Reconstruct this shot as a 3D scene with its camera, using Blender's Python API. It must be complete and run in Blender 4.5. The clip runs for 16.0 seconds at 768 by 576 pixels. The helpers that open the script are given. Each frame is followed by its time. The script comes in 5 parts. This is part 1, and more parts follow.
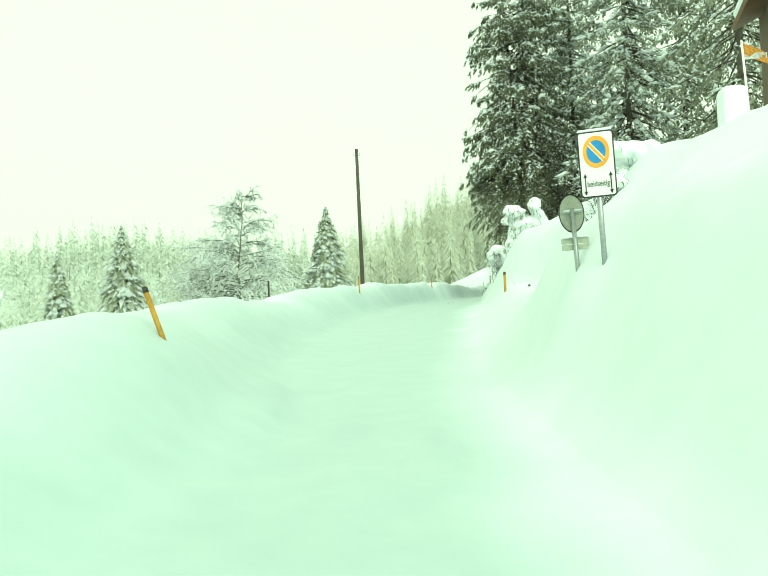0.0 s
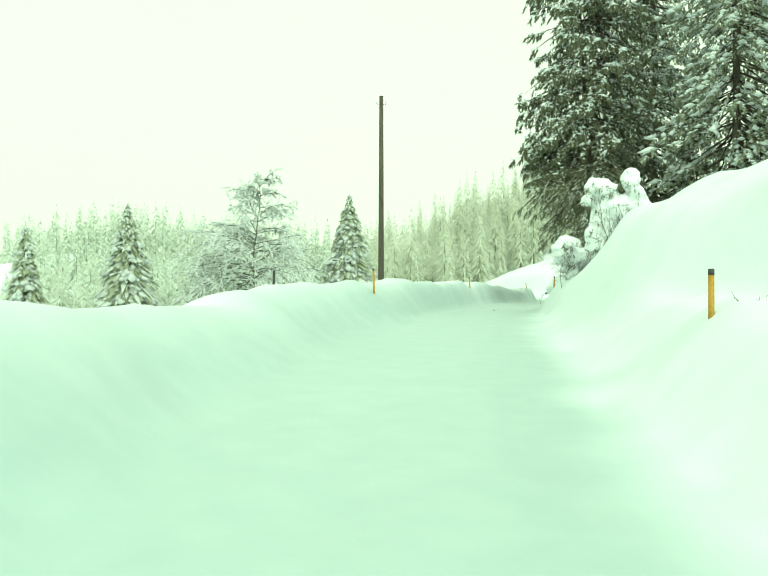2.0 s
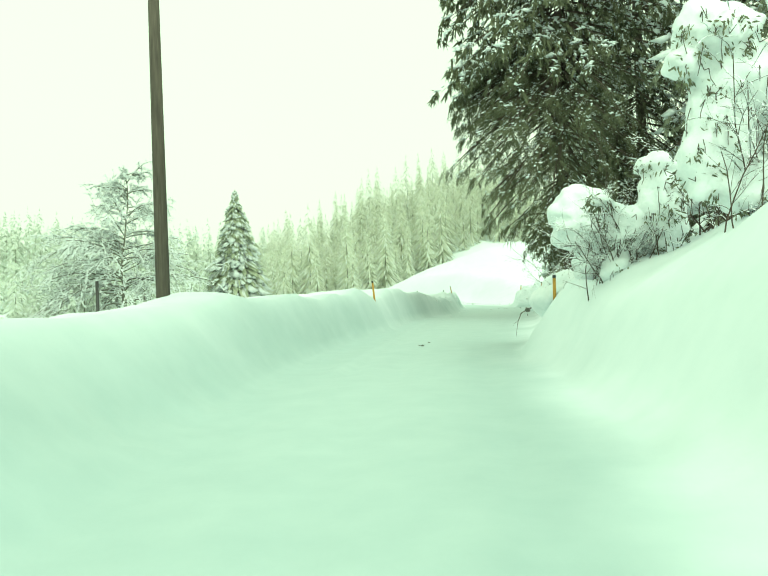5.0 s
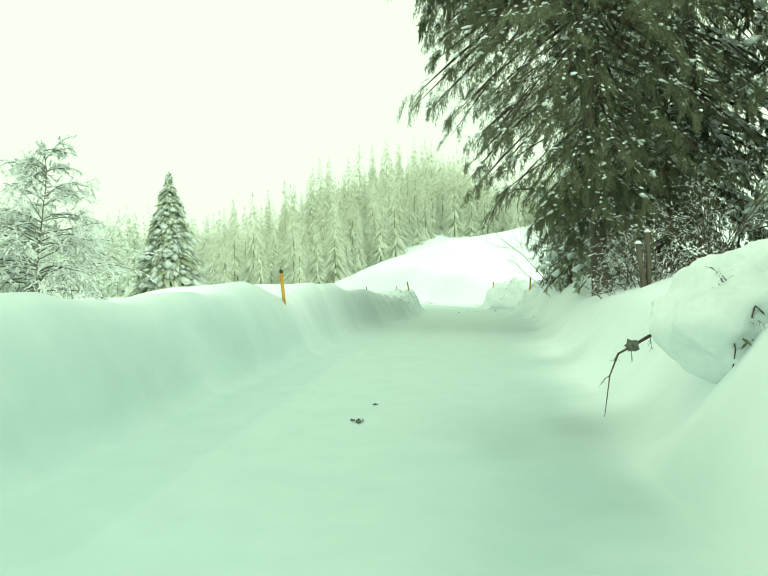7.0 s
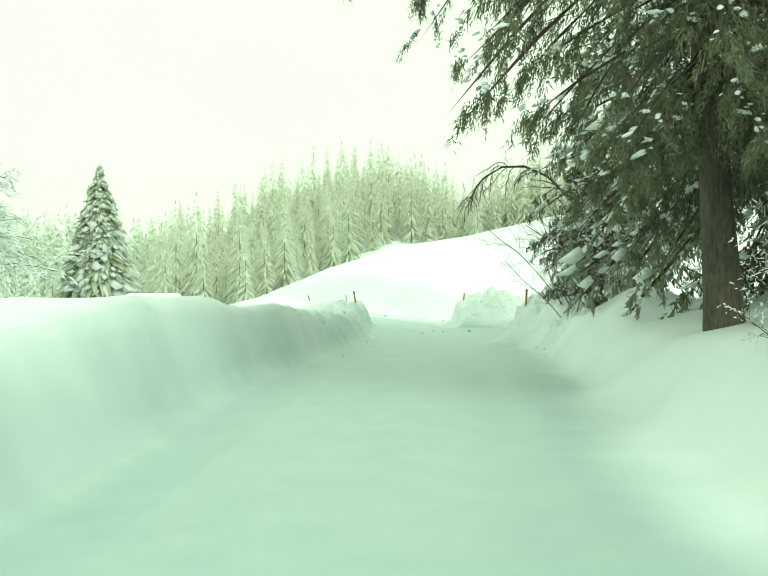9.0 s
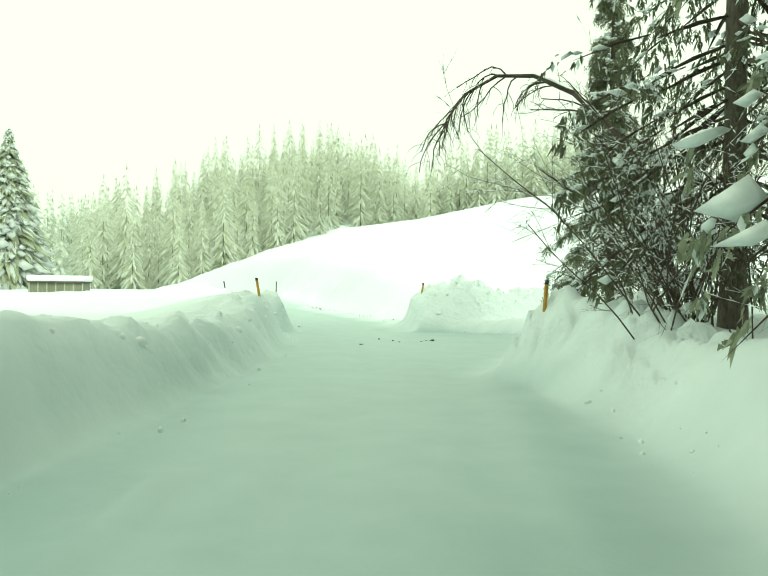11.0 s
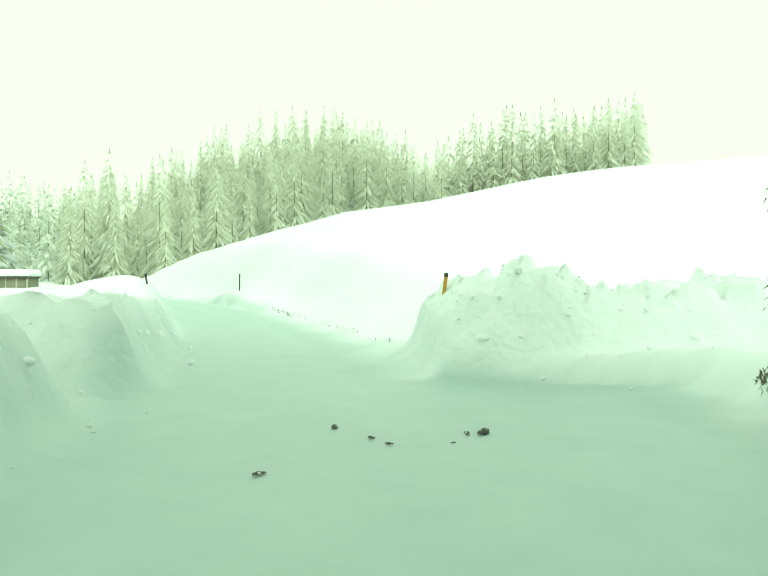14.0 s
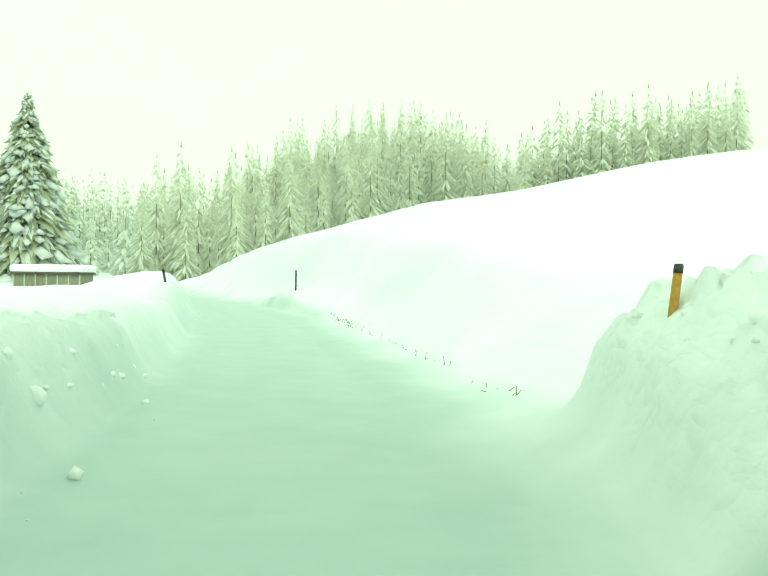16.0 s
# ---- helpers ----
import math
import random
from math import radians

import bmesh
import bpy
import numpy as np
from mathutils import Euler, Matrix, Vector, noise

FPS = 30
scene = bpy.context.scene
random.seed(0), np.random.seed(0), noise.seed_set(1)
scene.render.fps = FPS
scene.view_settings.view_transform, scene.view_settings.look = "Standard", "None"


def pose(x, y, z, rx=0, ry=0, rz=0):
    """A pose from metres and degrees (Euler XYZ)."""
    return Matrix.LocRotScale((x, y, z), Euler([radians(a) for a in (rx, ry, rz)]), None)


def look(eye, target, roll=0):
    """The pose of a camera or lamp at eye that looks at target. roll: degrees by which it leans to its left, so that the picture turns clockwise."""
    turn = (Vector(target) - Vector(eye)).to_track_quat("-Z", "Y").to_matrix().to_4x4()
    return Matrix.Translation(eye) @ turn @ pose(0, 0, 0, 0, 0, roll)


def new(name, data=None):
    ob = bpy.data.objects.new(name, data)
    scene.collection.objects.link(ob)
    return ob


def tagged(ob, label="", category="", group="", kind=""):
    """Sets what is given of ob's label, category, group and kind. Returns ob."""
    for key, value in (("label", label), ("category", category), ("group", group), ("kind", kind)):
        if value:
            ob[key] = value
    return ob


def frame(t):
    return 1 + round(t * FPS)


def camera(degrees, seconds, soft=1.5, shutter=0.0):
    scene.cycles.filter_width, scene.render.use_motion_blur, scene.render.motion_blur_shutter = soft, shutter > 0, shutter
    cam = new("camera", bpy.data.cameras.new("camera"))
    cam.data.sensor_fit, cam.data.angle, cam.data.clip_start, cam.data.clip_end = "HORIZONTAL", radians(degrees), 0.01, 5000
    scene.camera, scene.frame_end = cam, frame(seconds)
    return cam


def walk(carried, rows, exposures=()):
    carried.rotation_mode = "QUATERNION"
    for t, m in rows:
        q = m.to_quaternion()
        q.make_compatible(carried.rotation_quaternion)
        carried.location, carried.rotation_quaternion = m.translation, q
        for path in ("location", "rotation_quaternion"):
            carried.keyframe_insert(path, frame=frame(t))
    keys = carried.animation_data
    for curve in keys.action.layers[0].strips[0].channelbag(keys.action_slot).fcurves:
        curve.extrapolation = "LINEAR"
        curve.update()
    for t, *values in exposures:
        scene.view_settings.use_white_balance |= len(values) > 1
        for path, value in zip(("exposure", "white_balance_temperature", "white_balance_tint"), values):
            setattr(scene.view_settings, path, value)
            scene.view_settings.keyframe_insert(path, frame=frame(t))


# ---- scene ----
# ---- camera ----
cam = camera(52.0, 16.0, soft=1.1)
PATH = [
    (0, (0.0, 0.0, 1.5), (-0.357, 1.967, 1.536), -2.7),
    (0.5, (-0.516, 2.974, 1.59), (-0.91, 4.935, 1.621), -1.9),
    (1, (-1.147, 6.235, 1.669), (-1.56, 8.192, 1.701), -1.1),
    (1.5, (-1.778, 9.226, 1.756), (-2.204, 11.179, 1.787), -0.1),
    (2, (-2.193, 11.59, 1.814), (-2.609, 13.546, 1.84), 0.1),
    (2.5, (-2.737, 15.07, 1.915), (-3.102, 17.036, 1.946), -1.2),
    (3, (-3.181, 18.585, 2.004), (-3.492, 20.561, 2.039), -1.8),
    (3.5, (-3.491, 21.462, 2.089), (-3.756, 23.444, 2.126), -1.6),
    (5.8, (-4.235, 34.979, 2.45), (-4.358, 36.975, 2.477), -1.1),
    (6, (-4.295, 36.132, 2.435), (-4.405, 38.128, 2.463), -0.5),
    (6.5, (-4.332, 38.703, 2.496), (-4.416, 40.701, 2.516), -0.8),
    (7, (-4.347, 41.264, 2.538), (-4.406, 43.263, 2.553), -1.1),
    (7.5, (-4.325, 43.872, 2.582), (-4.361, 45.871, 2.597), -1.1),
    (8, (-4.253, 46.371, 2.648), (-4.266, 48.371, 2.671), -0.7),
    (8.5, (-4.17, 48.699, 2.701), (-4.151, 50.699, 2.726), -0.5),
    (9, (-4.021, 50.976, 2.772), (-3.966, 52.975, 2.803), -0.3),
    (11.5, (-2.796, 62.996, 2.929), (-2.596, 64.986, 2.915), 0.6),
    (12, (-2.526, 64.818, 2.938), (-2.322, 66.807, 2.91), 0.3),
    (12.5, (-2.106, 67.656, 2.93), (-1.906, 69.646, 2.889), 0.4),
    (13, (-1.895, 69.687, 2.92), (-1.701, 71.677, 2.882), 0.6),
    (13.5, (-1.617, 72.11, 2.912), (-1.436, 74.102, 2.886), 0.5),
    (14, (-1.415, 74.0, 2.94), (-1.256, 75.994, 2.922), 0.4),
    (14.5, (-1.304, 75.554, 2.96), (-1.182, 77.551, 2.95), 0.3),
    (15, (-1.28, 76.855, 2.959), (-1.192, 78.853, 2.956), 0.7),
    (15.5, (-1.259, 78.724, 2.955), (-1.223, 80.723, 2.941), 0.7),
    (16, (-1.322, 81.288, 2.954), (-1.357, 83.288, 2.929), 0.7),
]
walk(cam, [(t, look(eye, target, roll)) for t, eye, target, roll in PATH], [(0, 0.42, 6500, -30), (6.5, 0.42, 6500, -29), (9, 0.42, 6500, -26), (11.5, 0.42, 6500, -20), (12.5, 0.42, 6500, -20), (14, 0.42, 6500, -28), (16, 0.42, 6500, -29)])

# ---- world, sun, exposure ----
SUN_UP, SUN_TURN = radians(38), radians(150)
world = bpy.data.worlds.new("overcast")
scene.world = world
world.use_nodes = True
wn, wl = world.node_tree.nodes, world.node_tree.links
wn.clear()
w_out = wn.new("ShaderNodeOutputWorld")
w_sky = wn.new("ShaderNodeTexSky")
w_sky.sky_type, w_sky.sun_disc = "NISHITA", False
w_sky.sun_elevation, w_sky.sun_rotation = SUN_UP, SUN_TURN
w_sky.dust_density, w_sky.air_density = 6.0, 1.0
w_blue = wn.new("ShaderNodeBackground")
w_blue.inputs["Strength"].default_value = 0.08
w_cloud = wn.new("ShaderNodeBackground")
w_cloud.inputs["Strength"].default_value = 1.0
w_noise = wn.new("ShaderNodeTexNoise")
w_noise.inputs["Scale"].default_value = 1.6
w_noise.inputs["Detail"].default_value = 4.0
w_ramp = wn.new("ShaderNodeValToRGB")
w_ramp.color_ramp.elements[0].color = (0.93, 0.95, 0.81, 1)
w_ramp.color_ramp.elements[1].color = (1.0, 1.0, 0.85, 1)
w_mix = wn.new("ShaderNodeMixShader")
w_mix.inputs["Fac"].default_value = 0.88
wl.new(w_noise.outputs["Fac"], w_ramp.inputs["Fac"])
wl.new(w_ramp.outputs["Color"], w_cloud.inputs["Color"])
wl.new(w_sky.outputs["Color"], w_blue.inputs["Color"])
wl.new(w_blue.outputs[0], w_mix.inputs[1])
wl.new(w_cloud.outputs[0], w_mix.inputs[2])
wl.new(w_mix.outputs[0], w_out.inputs["Surface"])

sun_data = bpy.data.lights.new("sun", "SUN")
sun_data.energy, sun_data.angle, sun_data.color = 1.4, radians(25), (1.0, 0.97, 0.92)
sun = new("sun", sun_data)
sun.matrix_world = look((0, 0, 60), (60 * math.cos(SUN_UP) * math.sin(SUN_TURN) * -1, 60 * math.cos(SUN_UP) * math.cos(SUN_TURN) * -1, 60 - 60 * math.sin(SUN_UP)))

# ---- materials ----


def material(name, rough=0.7, metal=0.0):
    m = bpy.data.materials.new(name)
    m.use_nodes = True
    b = m.node_tree.nodes["Principled BSDF"]
    b.inputs["Roughness"].default_value = rough
    b.inputs["Metallic"].default_value = metal
    return m, m.node_tree.nodes, m.node_tree.links, b


def two_scale(name, a, b_col, scale, fine, rough=0.7, bump=0.3, bump_dist=0.01, stretch=(1, 1, 1), metal=0.0, island=0.0):
    """A surface whose colour wanders between two tones at a coarse and a fine scale, with relief."""
    m, n, l, b = material(name, rough, metal)
    tc = n.new("ShaderNodeTexCoord")
    mp = n.new("ShaderNodeMapping")
    mp.inputs["Scale"].default_value = stretch
    l.new(tc.outputs["Object"], mp.inputs["Vector"])
    n1, n2 = n.new("ShaderNodeTexNoise"), n.new("ShaderNodeTexNoise")
    n1.inputs["Scale"].default_value, n2.inputs["Scale"].default_value = scale, fine
    n2.inputs["Detail"].default_value = 5.0
    for q in (n1, n2):
        l.new(mp.outputs["Vector"], q.inputs["Vector"])
    mid = n.new("ShaderNodeMath")
    mid.operation = "ADD"
    l.new(n1.outputs["Fac"], mid.inputs[0])
    l.new(n2.outputs["Fac"], mid.inputs[1])
    value = mid.outputs[0]
    if island:
        geo = n.new("ShaderNodeNewGeometry")
        add = n.new("ShaderNodeMath")
        add.operation = "MULTIPLY_ADD"
        add.inputs[1].default_value = island
        l.new(geo.outputs["Random Per Island"], add.inputs[0])
        l.new(value, add.inputs[2])
        value = add.outputs[0]
    ramp = n.new("ShaderNodeMapRange")
    ramp.inputs["From Min"].default_value, ramp.inputs["From Max"].default_value = 0.7, 1.3 + island
    l.new(value, ramp.inputs["Value"])
    mix = n.new("ShaderNodeMix")
    mix.data_type = "RGBA"
    mix.inputs["A"].default_value, mix.inputs["B"].default_value = (*a, 1), (*b_col, 1)
    l.new(ramp.outputs["Result"], mix.inputs["Factor"])
    l.new(mix.outputs["Result"], b.inputs["Base Color"])
    bp = n.new("ShaderNodeBump")
    bp.inputs["Strength"].default_value, bp.inputs["Distance"].default_value = bump, bump_dist
    l.new(n2.outputs["Fac"], bp.inputs["Height"])
    l.new(bp.outputs["Normal"], b.inputs["Normal"])
    return m


def let_through(m, share):
    """Lets a share of the light pass through thin needles."""
    n, l = m.node_tree.nodes, m.node_tree.links
    b, out = n["Principled BSDF"], n["Material Output"]
    thin, mix = n.new("ShaderNodeBsdfTranslucent"), n.new("ShaderNodeMixShader")
    mix.inputs["Fac"].default_value = share
    l.new(b.inputs["Base Color"].links[0].from_socket, thin.inputs["Color"])
    l.new(b.outputs[0], mix.inputs[1])
    l.new(thin.outputs[0], mix.inputs[2])
    l.new(mix.outputs[0], out.inputs["Surface"])
    return m


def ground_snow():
    """Fresh snow that turns, by a mask attribute, into packed snow with a vignette's dimming in its colour."""
    m, n, l, b = material("ground_snow", 0.6)
    at = n.new("ShaderNodeAttribute")
    at.attribute_name = "packed_dimmed"
    tc = n.new("ShaderNodeTexCoord")
    big, mid, fine = (n.new("ShaderNodeTexNoise") for _ in range(3))
    for q, s in ((big, 0.35), (mid, 2.2), (fine, 22.0)):
        q.inputs["Scale"].default_value = s
        q.inputs["Detail"].default_value = 5.0
        l.new(tc.outputs["Object"], q.inputs["Vector"])
    fresh, packed_dimmed, both = (n.new("ShaderNodeMix") for _ in range(3))
    for q in (fresh, packed_dimmed, both):
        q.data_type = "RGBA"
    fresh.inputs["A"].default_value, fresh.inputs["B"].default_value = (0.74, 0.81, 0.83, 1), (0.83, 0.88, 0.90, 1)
    # dark teal: the dimming near the camera is put into this colour
    packed_dimmed.inputs["A"].default_value, packed_dimmed.inputs["B"].default_value = (0.26, 0.38, 0.38, 1), (0.36, 0.48, 0.47, 1)
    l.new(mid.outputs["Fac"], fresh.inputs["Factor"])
    l.new(mid.outputs["Fac"], packed_dimmed.inputs["Factor"])
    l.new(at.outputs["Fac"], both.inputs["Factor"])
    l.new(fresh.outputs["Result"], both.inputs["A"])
    l.new(packed_dimmed.outputs["Result"], both.inputs["B"])
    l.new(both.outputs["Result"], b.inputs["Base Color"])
    rough = n.new("ShaderNodeMapRange")
    rough.inputs["To Min"].default_value, rough.inputs["To Max"].default_value = 0.70, 0.42
    l.new(at.outputs["Fac"], rough.inputs["Value"])
    l.new(rough.outputs["Result"], b.inputs["Roughness"])
    # an icy coat on the packed snow, added so that it darkens towards the camera
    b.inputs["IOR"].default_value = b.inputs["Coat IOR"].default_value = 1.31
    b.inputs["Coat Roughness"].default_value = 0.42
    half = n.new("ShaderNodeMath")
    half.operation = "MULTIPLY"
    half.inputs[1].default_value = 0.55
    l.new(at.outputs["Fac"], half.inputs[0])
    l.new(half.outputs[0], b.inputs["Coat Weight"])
    add = n.new("ShaderNodeMath")
    add.operation = "MULTIPLY_ADD"
    add.inputs[1].default_value = 0.25
    l.new(fine.outputs["Fac"], add.inputs[0])
    l.new(mid.outputs["Fac"], add.inputs[2])
    bp = n.new("ShaderNodeBump")
    bp.inputs["Strength"].default_value, bp.inputs["Distance"].default_value = 0.22, 0.03
    l.new(add.outputs[0], bp.inputs["Height"])
    # clods and cracks where the plough has thrown the snow up
    thrown = n.new("ShaderNodeAttribute")
    thrown.attribute_name = "crumbly"
    warp, clods, grit = n.new("ShaderNodeMixRGB"), n.new("ShaderNodeTexVoronoi"), n.new("ShaderNodeTexVoronoi")
    warp.blend_type = "ADD"
    warp.inputs["Fac"].default_value = 0.35
    l.new(tc.outputs["Object"], warp.inputs["Color1"])
    l.new(mid.outputs["Color"], warp.inputs["Color2"])
    for q, size in ((clods, 3.6), (grit, 9.0)):
        q.inputs["Scale"].default_value = size
        l.new(warp.outputs["Color"], q.inputs["Vector"])
    lumpy = n.new("ShaderNodeMath")
    lumpy.operation = "MULTIPLY_ADD"
    lumpy.inputs[1].default_value = 0.45
    l.new(grit.outputs["Distance"], lumpy.inputs[0])
    l.new(clods.outputs["Distance"], lumpy.inputs[2])
    tall = n.new("ShaderNodeMath")
    tall.operation = "MULTIPLY"
    l.new(lumpy.outputs[0], tall.inputs[0])
    l.new(thrown.outputs["Fac"], tall.inputs[1])
    crust = n.new("ShaderNodeBump")
    crust.invert = True
    crust.inputs["Strength"].default_value, crust.inputs["Distance"].default_value = 0.38, 0.12
    l.new(tall.outputs[0], crust.inputs["Height"])
    l.new(bp.outputs["Normal"], crust.inputs["Normal"])
    l.new(crust.outputs["Normal"], b.inputs["Normal"])
    return m


SNOW_GROUND = ground_snow()
RIME = let_through(two_scale("rime_snow", (0.80, 0.84, 0.83), (0.88, 0.90, 0.90), 1.5, 14, 0.65, 0.3, 0.02), 0.5)
SNOW = two_scale("snow_load", (0.76, 0.81, 0.82), (0.86, 0.89, 0.90), 1.5, 14, 0.65, 0.4, 0.02)
NEEDLES = let_through(two_scale("spruce_needles", (0.070, 0.078, 0.046), (0.22, 0.23, 0.135), 0.8, 9, 0.6, 0.2, 0.01, island=0.5), 0.2)
# haze is put into these needle colours: paler for trees farther off
NEEDLES_HAZED = let_through(two_scale("hazed_needles", (0.17, 0.185, 0.125), (0.48, 0.50, 0.37), 0.8, 9, 0.6, 0.2, 0.01, island=0.5), 0.3)
WOOD_HAZE = let_through(two_scale("wood_haze_needles", (0.58, 0.60, 0.50), (0.84, 0.85, 0.75), 0.25, 3, 0.7, 0.2, 0.02, island=0.8), 0.6)
FAR_HAZE = let_through(two_scale("far_haze_needles", (0.64, 0.68, 0.60), (0.83, 0.855, 0.79), 0.25, 3, 0.7, 0.2, 0.02, island=0.6), 0.5)
MID_HAZE = let_through(two_scale("mid_haze_needles", (0.29, 0.325, 0.22), (0.60, 0.63, 0.48), 0.4, 4, 0.7, 0.2, 0.02, island=0.7), 0.4)
BARK = two_scale("bark", (0.045, 0.040, 0.030), (0.15, 0.13, 0.098), 3, 30, 0.85, 0.9, 0.03, (1, 1, 0.25))
TWIG = two_scale("twig_bark", (0.045, 0.035, 0.026), (0.13, 0.10, 0.075), 4, 40, 0.8, 0.5, 0.005)
RIME_BARK = two_scale("rimed_bark", (0.10, 0.10, 0.072), (0.25, 0.25, 0.19), 0.6, 8, 0.8, 0.4, 0.02)
POLE_WOOD = two_scale("pole_wood", (0.045, 0.036, 0.028), (0.13, 0.11, 0.085), 2, 26, 0.8, 0.7, 0.01, (1, 1, 0.08))
STAKE_YELLOW = two_scale("stake_yellow", (0.30, 0.16, 0.015), (0.52, 0.29, 0.035), 3, 30, 0.5, 0.25, 0.003)
STAKE_BLACK = two_scale("stake_black", (0.012, 0.012, 0.012), (0.05, 0.05, 0.045), 4, 40, 0.5, 0.3, 0.003)
PLANK = two_scale("grey_plank", (0.10, 0.095, 0.08), (0.26, 0.24, 0.20), 2, 20, 0.8, 0.6, 0.01, (0.2, 1, 1))
STEEL = two_scale("galvanised_steel", (0.30, 0.32, 0.33), (0.48, 0.50, 0.50), 3, 40, 0.45, 0.2, 0.002, metal=0.8)
SIGN_WHITE = two_scale("sign_white", (0.74, 0.75, 0.73), (0.84, 0.85, 0.83), 4, 50, 0.35, 0.1, 0.001)
SIGN_RED = two_scale("sign_ring_orange", (0.72, 0.30, 0.03), (0.85, 0.40, 0.05), 4, 50, 0.35, 0.1, 0.001)
SIGN_BLUE = two_scale("sign_blue", (0.03, 0.20, 0.50), (0.05, 0.27, 0.62), 4, 50, 0.35, 0.1, 0.001)
SIGN_BLACK = two_scale("sign_black", (0.012, 0.014, 0.014), (0.03, 0.03, 0.03), 4, 50, 0.4, 0.1, 0.001)
SIGN_BACK = two_scale("sign_back_grey", (0.36, 0.38, 0.31), (0.50, 0.52, 0.43), 4, 50, 0.5, 0.2, 0.002, metal=0.1)
SOIL = two_scale("frozen_soil", (0.05, 0.055, 0.045), (0.20, 0.20, 0.17), 6, 40, 0.85, 0.8, 0.02)
SHED_WOOD = two_scale("shed_boards", (0.16, 0.165, 0.115), (0.26, 0.262, 0.19), 1, 12, 0.8, 0.5, 0.02, (1, 1, 0.2))
CHALET_WOOD = two_scale("chalet_boards", (0.07, 0.05, 0.03), (0.15, 0.105, 0.065), 1, 14, 0.75, 0.5, 0.02, (1, 1, 0.15))
ROOF_WOOD = two_scale("eave_boards", (0.10, 0.055, 0.025), (0.19, 0.11, 0.05), 1.5, 20, 0.6, 0.4, 0.01)
FLAG_CLOTH = two_scale("flag_cloth", (0.60, 0.30, 0.05), (0.75, 0.40, 0.10), 2, 20, 0.8, 0.2, 0.005)

# ---- small mesh tools ----


def part(name, bm, mat, parent=None, label=""):
    """Links a bmesh as one mesh object under a thing or a part."""
    me = bpy.data.meshes.new(name)
    bm.to_mesh(me)
    bm.free()
    me.materials.append(mat)
    ob = new(name, me)
    if parent is not None:
        ob.parent = parent
    return tagged(ob, label)


def sheet(name, verts, faces4, faces3, mat, parent=None, label="", smooth=False):
    """One mesh from arrays of vertices, quads and triangles."""
    me = bpy.data.meshes.new(name)
    verts = np.asarray(verts, np.float32)
    q, t = np.asarray(faces4, np.int32).reshape(-1, 4), np.asarray(faces3, np.int32).reshape(-1, 3)
    loops = np.concatenate([q.ravel(), t.ravel()])
    starts = np.concatenate([np.arange(len(q)) * 4, len(q) * 4 + np.arange(len(t)) * 3])
    me.vertices.add(len(verts))
    me.vertices.foreach_set("co", verts.ravel())
    me.loops.add(len(loops))
    me.loops.foreach_set("vertex_index", loops.astype(np.int32))
    me.polygons.add(len(starts))
    me.polygons.foreach_set("loop_start", starts.astype(np.int32))
    if smooth:
        me.polygons.foreach_set("use_smooth", np.ones(len(starts), bool))
    me.update(calc_edges=True)
    me.validate()
    me.materials.append(mat)
    ob = new(name, me)
    if parent is not None:
        ob.parent = parent
    return tagged(ob, label)


def empty(name, m, label, category, group="", kind=""):
    ob = new(name)
    ob.matrix_world = m
    ob.empty_display_size = 0.2
    return tagged(ob, label, category, group, kind)


def tube(bm, a, b, ra, rb, sides=10, cap=True):
    """A tapered round bar from a to b."""
    a, b = Vector(a), Vector(b)
    turn = (b - a).to_track_quat("Z", "Y").to_matrix()
    rings = []
    for p, r in ((a, ra), (b, rb)):
        rings.append([bm.verts.new(p + turn @ Vector((r * math.cos(2 * math.pi * k / sides), r * math.sin(2 * math.pi * k / sides), 0))) for k in range(sides)])
    for k in range(sides):
        f = bm.faces.new((rings[0][k], rings[0][(k + 1) % sides], rings[1][(k + 1) % sides], rings[1][k]))
        f.smooth = True
    if cap:
        bm.faces.new(rings[0][::-1])
        bm.faces.new(rings[1])


def box(bm, size, m=Matrix(), bevel=0.0):
    made = bmesh.ops.create_cube(bm, size=1.0, matrix=m @ Matrix.Diagonal((*size, 1)))
    if bevel:
        edges = list({e for v in made["verts"] for e in v.link_edges})
        bmesh.ops.bevel(bm, geom=edges, offset=bevel, segments=2, affect="EDGES", profile=0.5)


# ---- terrain ----


def lattice(x, y, seed):
    """Smooth random values, one a metre, between -1 and 1."""
    xi, yi = np.floor(x), np.floor(y)
    u, v = x - xi, y - yi
    u, v = u * u * (3 - 2 * u), v * v * (3 - 2 * v)

    def h(a, b):
        s = np.sin(a * 127.1 + b * 311.7 + seed * 74.7) * 43758.5453
        return 2 * (s - np.floor(s)) - 1

    return (h(xi, yi) * (1 - u) + h(xi + 1, yi) * u) * (1 - v) + (h(xi, yi + 1) * (1 - u) + h(xi + 1, yi + 1) * u) * v


def rough(x, y, seed, size, octaves=3):
    total, amp = 0.0, 1.0
    for k in range(octaves):
        total = total + amp * lattice(x / size * 2**k + 17.3 * k, y / size * 2**k - 9.1 * k, seed + k)
        amp *= 0.5
    return total


